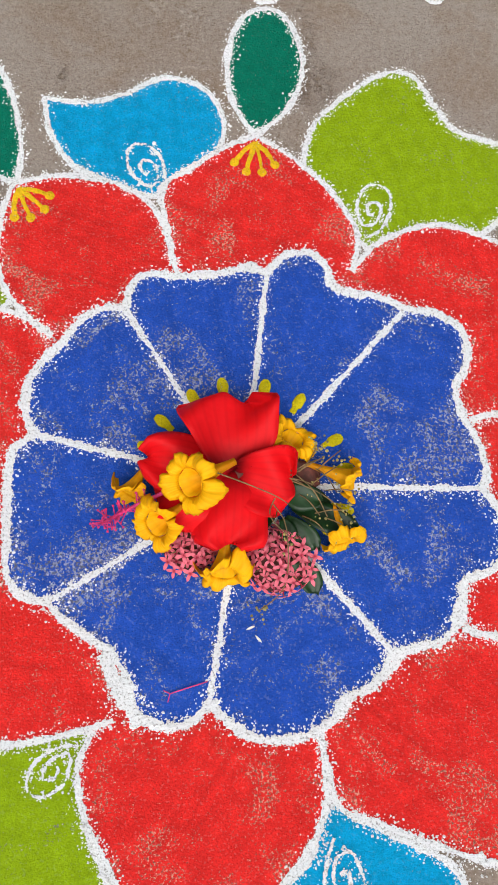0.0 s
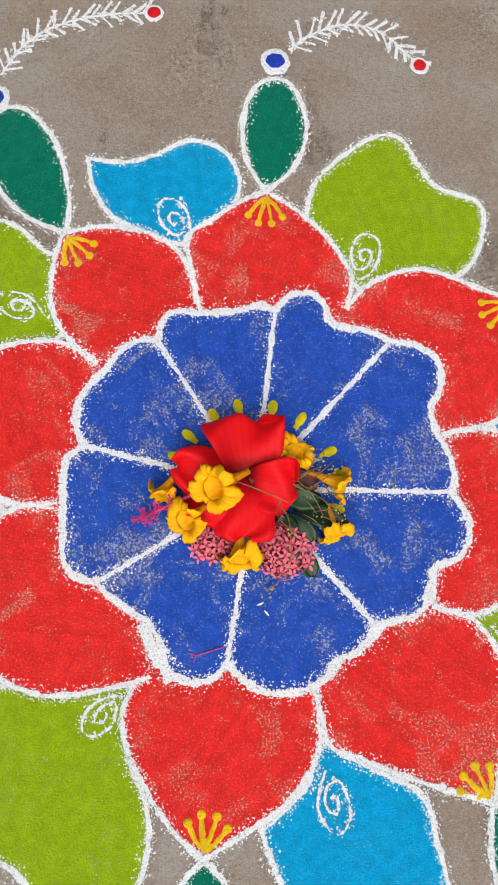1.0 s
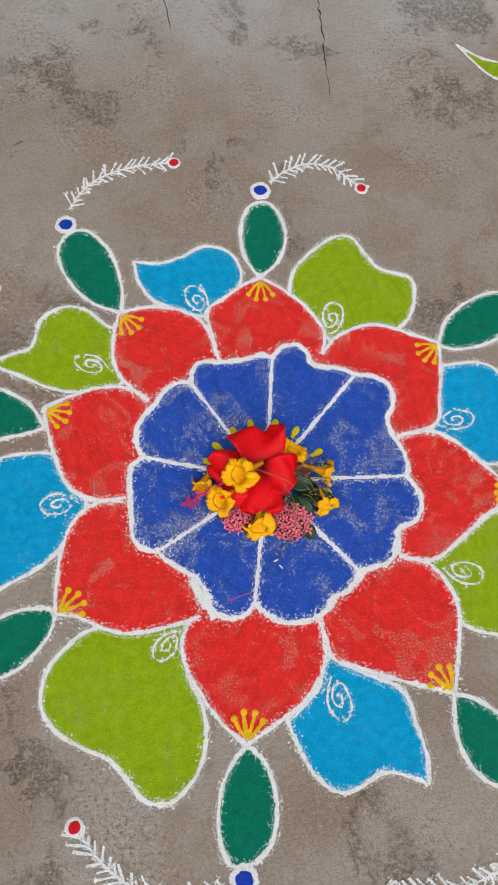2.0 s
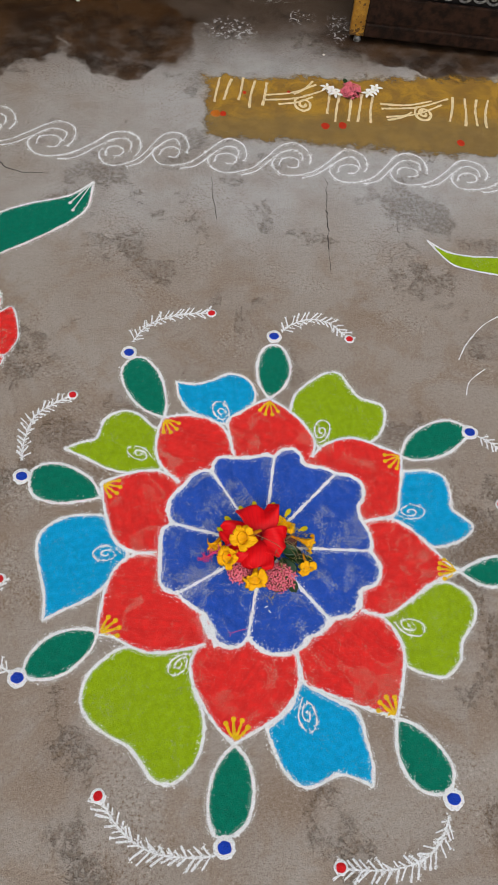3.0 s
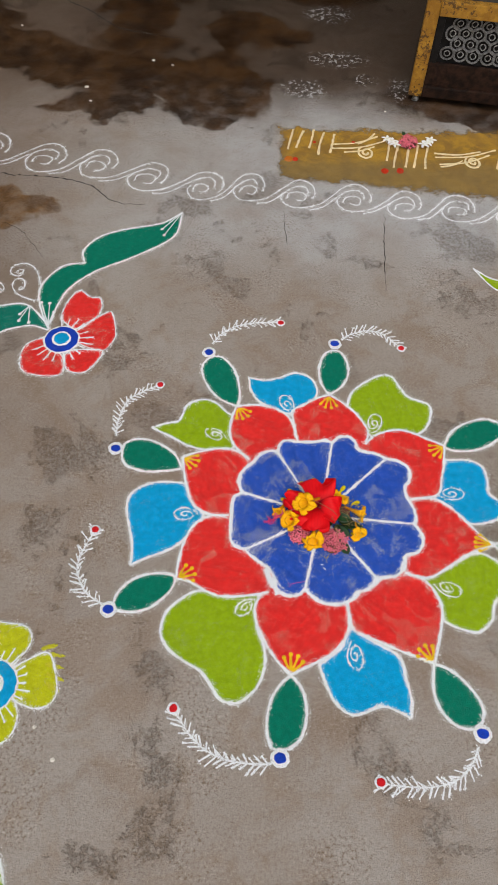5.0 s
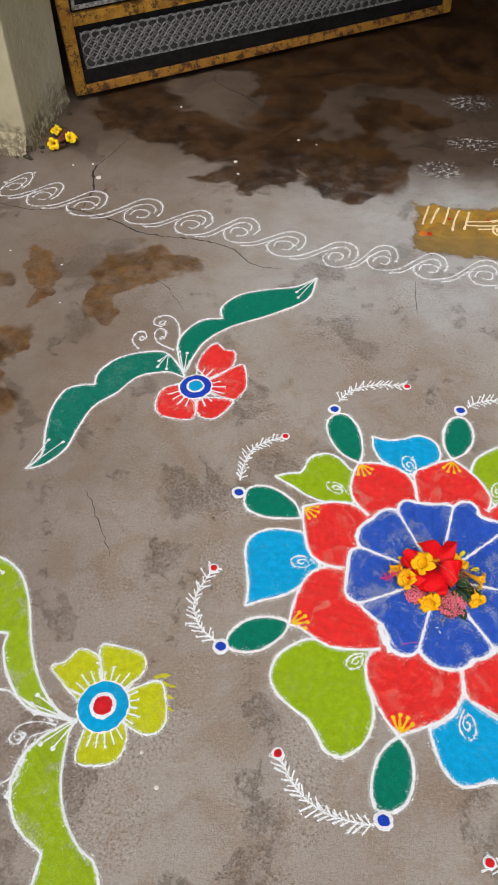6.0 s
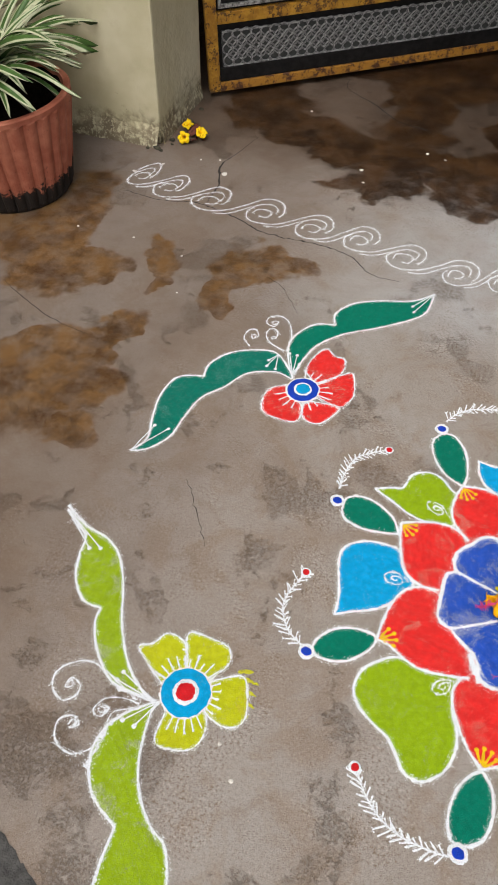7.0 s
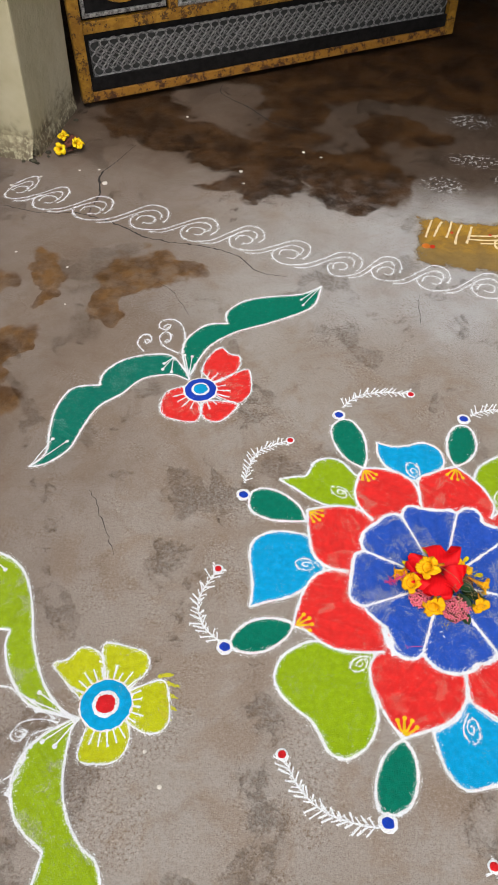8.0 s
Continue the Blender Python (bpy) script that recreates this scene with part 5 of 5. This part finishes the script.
def gate_pillar():
    thing = tagged(empty("gate_pillar", -1.822, 1.672, 0), "cream plastered gate pillar with a grimy foot", "pillar", kind="structure")
    bm = bmesh.new()
    box(bm, -0.62, 0, 0, 0.46, 0, 2.2, 0.010)
    for v in bm.verts:  # built a little out of plumb
        v.co += Vector((0.040 * v.co.z, 0.030 * v.co.z, 0))
    part("shaft", bm, PLASTER, thing)
    # flared plaster foot, broken along its edge
    bm = bmesh.new()
    n = 26
    for face in (0, 1):
        lo, mid, top = [], [], []
        for k in range(n + 1):
            t = k / n
            out = (0.040 * (1 - 0.6 * t) if face == 0 else 0.016 * (1 - 0.5 * t)) * rng.uniform(0.9, 1.08)
            high = rng.uniform(0.075, 0.09)
            p = (-0.62 * t, 0.0) if face == 0 else (0.0, 0.46 * t)
            d = (0, -1) if face == 0 else (1, 0)
            lo.append(bm.verts.new((p[0] + d[0] * out, p[1] + d[1] * out, -0.002)))
            mid.append(bm.verts.new((p[0] + d[0] * out * 0.75, p[1] + d[1] * out * 0.75, high * 0.3)))
            top.append(bm.verts.new((p[0] - d[0] * 0.004, p[1] - d[1] * 0.004, high)))
        for a, b in ((lo, mid), (mid, top)):
            for k in range(n):
                bm.faces.new((a[k], a[k + 1], b[k + 1], b[k]))
    bmesh.ops.recalc_face_normals(bm, faces=bm.faces)
    part("foot", bm, PLASTER, thing, "crumbling plaster foot")
    MOSS = plain("dark_moss", (0.045, 0.040, 0.025), 0.95, vary=0.5, scale=60)
    for k in range(9):
        t = rng.uniform(-0.12, 0.35)
        x, y = (0.02 + rng.uniform(0, 0.03), t) if t > 0 else (0.01 + rng.uniform(-0.06, 0.02), -0.05 + rng.uniform(-0.02, 0.02))
        s = rng.uniform(0.006, 0.014)
        lump = bmesh.new()
        bmesh.ops.create_icosphere(lump, subdivisions=2, radius=s, matrix=Matrix.Translation((x, y, s * 0.3)) @ Matrix.Diagonal((1.2, 1, 0.6, 1)))
        for v in lump.verts:
            v.co += Vector((rng.gauss(0, s * 0.14), rng.gauss(0, s * 0.14), rng.gauss(0, s * 0.1)))
        part("moss_lump", lump, MOSS, thing, "dark mossy crumb")


gate_pillar()
bm = bmesh.new()
box(bm, -9.0, -2.473, 1.78, 1.98, 0, 1.7, 0.008)
tagged(mesh_object("wall_west", bm, PLASTER), "cream plastered compound wall", "wall", kind="structure")
# out of view, added to cut the sky light around the pot
bm = bmesh.new()
box(bm, -3.18, -2.98, -5.0, 1.779, 0, 3.4, 0.008)
tagged(mesh_object("unseen_wall_side", bm, PLASTER), "unseen cream plastered wall added beside the yard to block sky light", "wall", kind="structure")
RENDERED = plain("grey_render", (0.16, 0.14, 0.12), 0.9, vary=0.15, scale=5, bump=0.002)
# out of view, added as something dark for the wet ground to reflect
bm = bmesh.new()
box(bm, -9.0, 9.0, 6.2, 6.4, 0, 3.4)
tagged(mesh_object("unseen_wall_north", bm, RENDERED), "unseen plain dark wall added beyond the gate to darken reflections", "wall", kind="structure")
# slab out of view, added to block light over the gate
bm = bmesh.new()
box(bm, -9.0, 9.0, 1.60, 6.2, 2.3, 2.45)
tagged(mesh_object("ceiling", bm, RENDERED), "unseen concrete slab added overhead to shade the gate and the ground there", "ceiling", kind="structure")


# ---- gate leaves ----
def gold():
    m = Mat("gold_paint")
    c = m.mix(m.step(m.noise(30, 4, 0.6), 0.35, 0.7), (0.33, 0.150, 0.012), (0.55, 0.285, 0.030))
    low = m.math("ADD", m.noise(16, 5, 0.7), m.math("MULTIPLY", m.noise(120, 2), 0.4))
    c = m.mix(m.step(low, 0.72, 0.80, 0.0, 0.85), c, (0.055, 0.020, 0.010))
    return m.done(c, 0.42, m.noise(130, 2, 0.5, warp=2.0), 0.004, 0.25)


def rusty():
    m = Mat("rusty_gold")
    c = m.mix(m.step(m.noise(22, 5, 0.75), 0.46, 0.60), (0.42, 0.19, 0.020), (0.075, 0.024, 0.010))
    return m.done(c, 0.55, m.noise(130, 2, 0.5, warp=2.0), 0.004, 0.15)


GOLD, RUSTY = gold(), rusty()
BLACK = plain("black_paint", (0.008, 0.007, 0.007), 0.55, vary=0.5, scale=30, bump=0.001, spec=0.2)
DARK_RUST = plain("dark_rust", (0.018, 0.008, 0.0045), 0.6, vary=0.7, scale=35, bump=0.002, spec=0.18)
SILVER = plain("silver_paint", (0.29, 0.285, 0.28), 0.4, 0.5, 0.75, 70, 0.001)
MESH_GREY = plain("grey_sheet", (0.045, 0.047, 0.045), 0.5, 0.2, 0.3, 40)


def ring_mesh(radius, wide, name, material, seg=18, z=0.004):
    bm = bmesh.new()
    loops = []
    for r, h in ((radius - wide, 0), (radius - wide * 0.75, -z), (radius + wide * 0.75, -z), (radius + wide, 0)):
        loops.append([bm.verts.new((r * math.cos(6.2832 * k / seg), h, r * math.sin(6.2832 * k / seg))) for k in range(seg)])
    for a, b in zip(loops, loops[1:]):
        for k in range(seg):
            bm.faces.new((a[k - 1], a[k], b[k], b[k - 1]))
    bmesh.ops.recalc_face_normals(bm, faces=bm.faces)
    me = bpy.data.meshes.new(name)
    bm.to_mesh(me)
    bm.free()
    me.materials.append(material)
    return me


RING_SMALL = ring_mesh(0.022, 0.0045, "ring", SILVER, 14)
SCALE_RING = ring_mesh(0.0245, 0.0036, "ring", SILVER, 14)
PEWTER = plain("tarnished_silver", (0.20, 0.20, 0.20), 0.45, 0.5, 0.5, 150, 0.001)
RING_WIDE = ring_mesh(0.029, 0.0045, "ring", PEWTER, 16)


def flat_bar(x0, z0, x1, z1, wide, y, deep=0.006):
    bm = bmesh.new()
    box(bm, 0, math.hypot(x1 - x0, z1 - z0), -deep / 2, deep / 2, -wide / 2, wide / 2, 0.0015)
    return moved(bm, Matrix.Translation((x0, y, z0)) @ Matrix.Rotation(-math.atan2(z1 - z0, x1 - x0), 4, "Y"))


def solid(x0, x1, z0, z1, y=0.0, deep=0.04, bevel=0.004):
    bm = bmesh.new()
    box(bm, x0, x1, y - deep / 2, y + deep / 2, z0, z1, bevel)
    return bm


def left_gate():
    g = tagged(empty("metal_gate", -1.785, 2.145, 0.028, 35.2), "gold painted metal gate leaf with silver lattice, standing open", "gate", "gate leaves")
    long, high = 2.03, 1.35
    part("hinge_post", solid(0, 0.052, 0, high), GOLD, g)
    part("end_post", solid(long - 0.05, long, 0, high), GOLD, g)
    part("bottom_rail", solid(0.0525, long - 0.051, 0, 0.040), RUSTY, g)
    part("middle_rail", solid(0.0525, long - 0.051, 0.290, 0.338), GOLD, g)
    part("top_rail", solid(0.0525, long - 0.051, high - 0.05, high), GOLD, g)
    part("inner_post", solid(0.455, 0.497, 0.3385, high - 0.051), GOLD, g)
    part("back_sheet", solid(0.0525, long - 0.051, 0.0405, 0.2895, 0.010, 0.003, 0), BLACK, g, "black backing sheet")
    part("kick_strip", solid(0.0525, long - 0.051, 0.0405, 0.100, -0.004, 0.012, 0.002), BLACK, g, "black kick strip")
    part("band_sheet", solid(0.072, long - 0.06, 0.1005, 0.256, 0.0068, 0.002, 0), MESH_GREY, g, "grey pierced sheet")
    for z in (0.105, 0.252):
        part("band_edge", solid(0.075, long - 0.07, z - 0.003, z + 0.003, -0.002, 0.006, 0.001), SILVER, g, "thin silver edge strip")
    for row in range(5):
        for k in range(42):
            ob = new("ring", SCALE_RING)
            ob.parent = g
            ob.matrix_basis = Matrix.Translation((0.100 + 0.0445 * k + (0.022 if row % 2 else 0) + rng.gauss(0, 0.0012), 0.0052 - 0.0006 * row, 0.126 + 0.0262 * row + rng.gauss(0, 0.001))) @ Matrix.Rotation(radians(rng.gauss(0, 4)), 4, "X")
    # wheel panel
    wheel_panel = part("wheel_panel", solid(0.0525, 0.4545, 0.3385, 0.74, 0.012, 0.003, 0), BLACK, g, "black panel behind the wheel")
    for x0, x1, z0, z1 in ((0.062, 0.445, 0.350, 0.366), (0.062, 0.445, 0.712, 0.728), (0.062, 0.078, 0.366, 0.712), (0.429, 0.445, 0.366, 0.712)):
        part("silver_trim", solid(x0, x1, z0, z1, -0.002, 0.012, 0.002), SILVER, wheel_panel, "silver trim strip")
    centre = (0.254, -0.004, 0.540)
    wheel = empty("wheel", *centre)
    wheel.parent = g
    for r, w, mat, name in ((0.135, 0.016, GOLD, "rim"), (0.112, 0.006, SILVER, "inner_rim"), (0.030, 0.014, SILVER, "hub")):
        ob = new(name, ring_mesh(r, w, name, mat, 40, 0.012))
        ob.parent = wheel
    for k in range(12):
        a = radians(30 * k)
        ob = part("spoke", flat_bar(0.036 * math.cos(a), 0.036 * math.sin(a), 0.108 * math.cos(a), 0.108 * math.sin(a), 0.020 if k % 2 else 0.009, -0.004), SILVER, wheel)
    part("panel_rail", solid(0.0525, 0.4545, 0.7405, 0.785), GOLD, g)
    # diamond lattice
    part("lattice_sheet", solid(0.4975, long - 0.051, 0.3385, high - 0.051, 0.014, 0.003, 0), MESH_GREY, g, "grey-green backing sheet")
    part("lattice_edge", solid(0.500, long - 0.052, 0.3390, 0.352, 0.0, 0.02, 0.002), SILVER, g, "silver trim strip")
    step, rise = 0.104, 0.42
    for k in range(15):
        x = 0.51 + step * k
        for side, y in ((1, -0.004), (-1, 0.003)):
            x1 = x + side * rise * 0.55
            x0 = x
            z1 = 0.352 + rise
            if x1 > long - 0.055:
                z1 = 0.352 + (long - 0.055 - x0) / 0.55
                x1 = long - 0.055
            if x1 < 0.50:
                z1 = 0.352 + (x0 - 0.50) / 0.55
                x1 = 0.50
            if z1 - 0.352 > 0.03:
                part("lattice_bar", flat_bar(x0, 0.352, x1, z1, 0.017, y), SILVER, g)
    part("lattice_rail", solid(0.4975, long - 0.051, 0.772, 0.812), GOLD, g)


left_gate()


def right_gate():
    g = tagged(empty("metal_gate", 0.297, 1.741, 0.028, -7.4), "gold painted metal gate leaf with round silver ornaments, standing open", "gate", "gate leaves")
    long, high = 1.5, 1.35
    part("end_post", solid(0, 0.048, 0, high), GOLD, g)
    part("bottom_rail", solid(0.0485, long, 0, 0.042), DARK_RUST, g, "dark rusted bottom rail")
    part("middle_rail", solid(0.0485, long, 0.290, 0.338), GOLD, g)
    part("back_sheet", solid(0.0485, long, 0.0425, 0.2895, 0.010, 0.003, 0), BLACK, g, "black backing sheet")
    part("kick_strip", solid(0.0485, long, 0.0425, 0.125, -0.004, 0.012, 0.002), DARK_RUST, g, "dark rusty kick strip")
    part("stile", solid(0.0485, 0.075, 0.1255, 0.2895, -0.002, 0.014, 0.002), BLACK, g, "black inner stile")
    for row in range(4):
        for k in range(29):
            at = (0.108 + 0.047 * k + (0.0235 if row % 2 else 0) + rng.gauss(0, 0.0015), 0.0035 - 0.001 * (row % 2), 0.158 + 0.036 * row + rng.gauss(0, 0.0015))
            lean = Matrix.Rotation(radians(rng.gauss(0, 7)), 4, "X") @ Matrix.Rotation(radians(rng.gauss(0, 7)), 4, "Z")
            ob = new("ring", RING_WIDE)
            ob.parent = g
            ob.matrix_basis = Matrix.Translation(at) @ lean @ Matrix.Scale(0.80, 4)
            ob = new("boss", RING_SMALL)
            ob.parent = g
            ob.matrix_basis = Matrix.Translation((at[0], 0.0022, at[2])) @ lean @ Matrix.Scale(0.45, 4)
    part("upper_sheet", solid(0.0485, long, 0.3385, high, 0.012, 0.003, 0), MESH_GREY, g, "dark grey backing sheet")
    part("castor", moved(dome(0, 0, 0.013, 0, 0.02, seg=12), Matrix.Translation((0.03, 0, -0.024))), SILVER, g, "small steel floor stop")


right_gate()


# ---- potted spider plant ----
def clay():
    m = Mat("terracotta_paint")
    n = m.t.nodes.new("ShaderNodeSeparateXYZ")
    m.link(m.co, n.inputs[0])
    c = m.mix(m.step(m.noise(12, 4, 0.6), 0.35, 0.7), (0.31, 0.090, 0.052), (0.44, 0.155, 0.092))
    edge = m.math("ADD", n.outputs[2], m.math("MULTIPLY", m.noise(26, 4, 0.7), -0.20))
    worn = m.step(edge, 0.008, -0.016)
    c = m.mix(worn, c, (0.016, 0.012, 0.010))
    c = m.mix(m.step(m.noise(70, 3, 0.7), 0.62, 0.72, 0.0, 0.5), c, (0.10, 0.045, 0.03))
    return m.done(c, 0.7, m.noise(60, 4), 0.002, spec=0.3)


def pot():
    thing = tagged(empty("plant_pot", -2.235, 1.185, 0), "large ribbed terracotta pot with a blackened foot", "pot")
    profile = [(0.0, 0.205), (0.02, 0.215), (0.12, 0.235), (0.24, 0.257), (0.31, 0.271), (0.362, 0.281), (0.368, 0.286), (0.385, 0.288), (0.391, 0.282), (0.389, 0.262), (0.37, 0.256), (0.22, 0.240)]
    seg = 192
    bm = bmesh.new()
    rings = []
    for i, (z, r) in enumerate(profile):
        ring = []
        for k in range(seg):
            a = 2 * math.pi * k / seg
            rib = 0.0
            if 0 < i < 6:
                rib = 0.017 * (abs(math.sin(15 * a)) ** 0.6 - 0.6)
            ring.append(bm.verts.new(((r + rib) * math.cos(a), (r + rib) * math.sin(a), z)))
        rings.append(ring)
    for a, b in zip(rings, rings[1:]):
        for k in range(seg):
            bm.faces.new((a[k - 1], a[k], b[k], b[k - 1]))
    bm.faces.new(rings[0])
    bmesh.ops.recalc_face_normals(bm, faces=bm.faces)
    part("body", bm, clay(), thing)
    SOIL = plain("dark_soil", (0.016, 0.011, 0.008), 0.95, vary=0.5, scale=60, bump=0.004, spec=0.1)
    # inner wall in the same dark brown as the soil
    bm = bmesh.new()
    lips = [[bm.verts.new((r * math.cos(6.2832 * k / 64), r * math.sin(6.2832 * k / 64), z + (0.006 * math.sin(5 * k) if z > 0.3 else 0))) for k in range(64)] for z, r in ((0.376, 0.2535), (0.30, 0.246), (0.225, 0.238))]
    for a, b in zip(lips, lips[1:]):
        for k in range(64):
            bm.faces.new((a[k - 1], a[k], b[k], b[k - 1]))
    part("inner_wall", bm, SOIL, thing, "dark inside wall of the pot")
    bm = bmesh.new()
    bmesh.ops.create_circle(bm, cap_ends=True, segments=48, radius=0.242, matrix=Matrix.Translation((0, 0, 0.235)))
    part("soil", bm, SOIL, thing, "dark damp soil")


def spider_plant():
    m = Mat("variegated_leaf")
    n = m.t.nodes.new("ShaderNodeSeparateXYZ")
    m.link(m.t.nodes.new("ShaderNodeUVMap").outputs[0], n.inputs[0])
    off = m.math("ABSOLUTE", m.math("SUBTRACT", n.outputs[0], 0.5))
    green = m.mix(m.noise(30, 3), (0.030, 0.080, 0.014), (0.075, 0.15, 0.030))
    c = m.mix(m.step(off, 0.24, 0.33), green, (0.48, 0.50, 0.32))
    leaf_mat = m.done(c, 0.45, spec=0.4)
    thing = tagged(empty("spider_plant", -2.40, 1.28, 0.237), "spider plant with arching cream-edged leaves in the pot", "plant")
    for k in range(140):
        a = rng.uniform(0, 2 * math.pi)
        long = rng.uniform(0.44, 0.68)
        base = Vector((rng.uniform(0, 0.07) * math.cos(a), rng.uniform(0, 0.07) * math.sin(a), rng.uniform(-0.01, 0.03)))
        bm = blade(long, rng.uniform(0.028, 0.044), rng.uniform(1.42, 1.60), -rng.uniform(1.2, 2.3), 0.0, -0.25, 0.1, 0.0006, 16, 4, 0.35, rng.uniform(0, 6))
        part("leaf", moved(bm, Matrix.Translation(base) @ Matrix.Rotation(a, 4, "Z") @ Matrix.Rotation(radians(rng.uniform(-25, 25)), 4, "X")), leaf_mat, thing, smooth=True)


pot()
spider_plant()
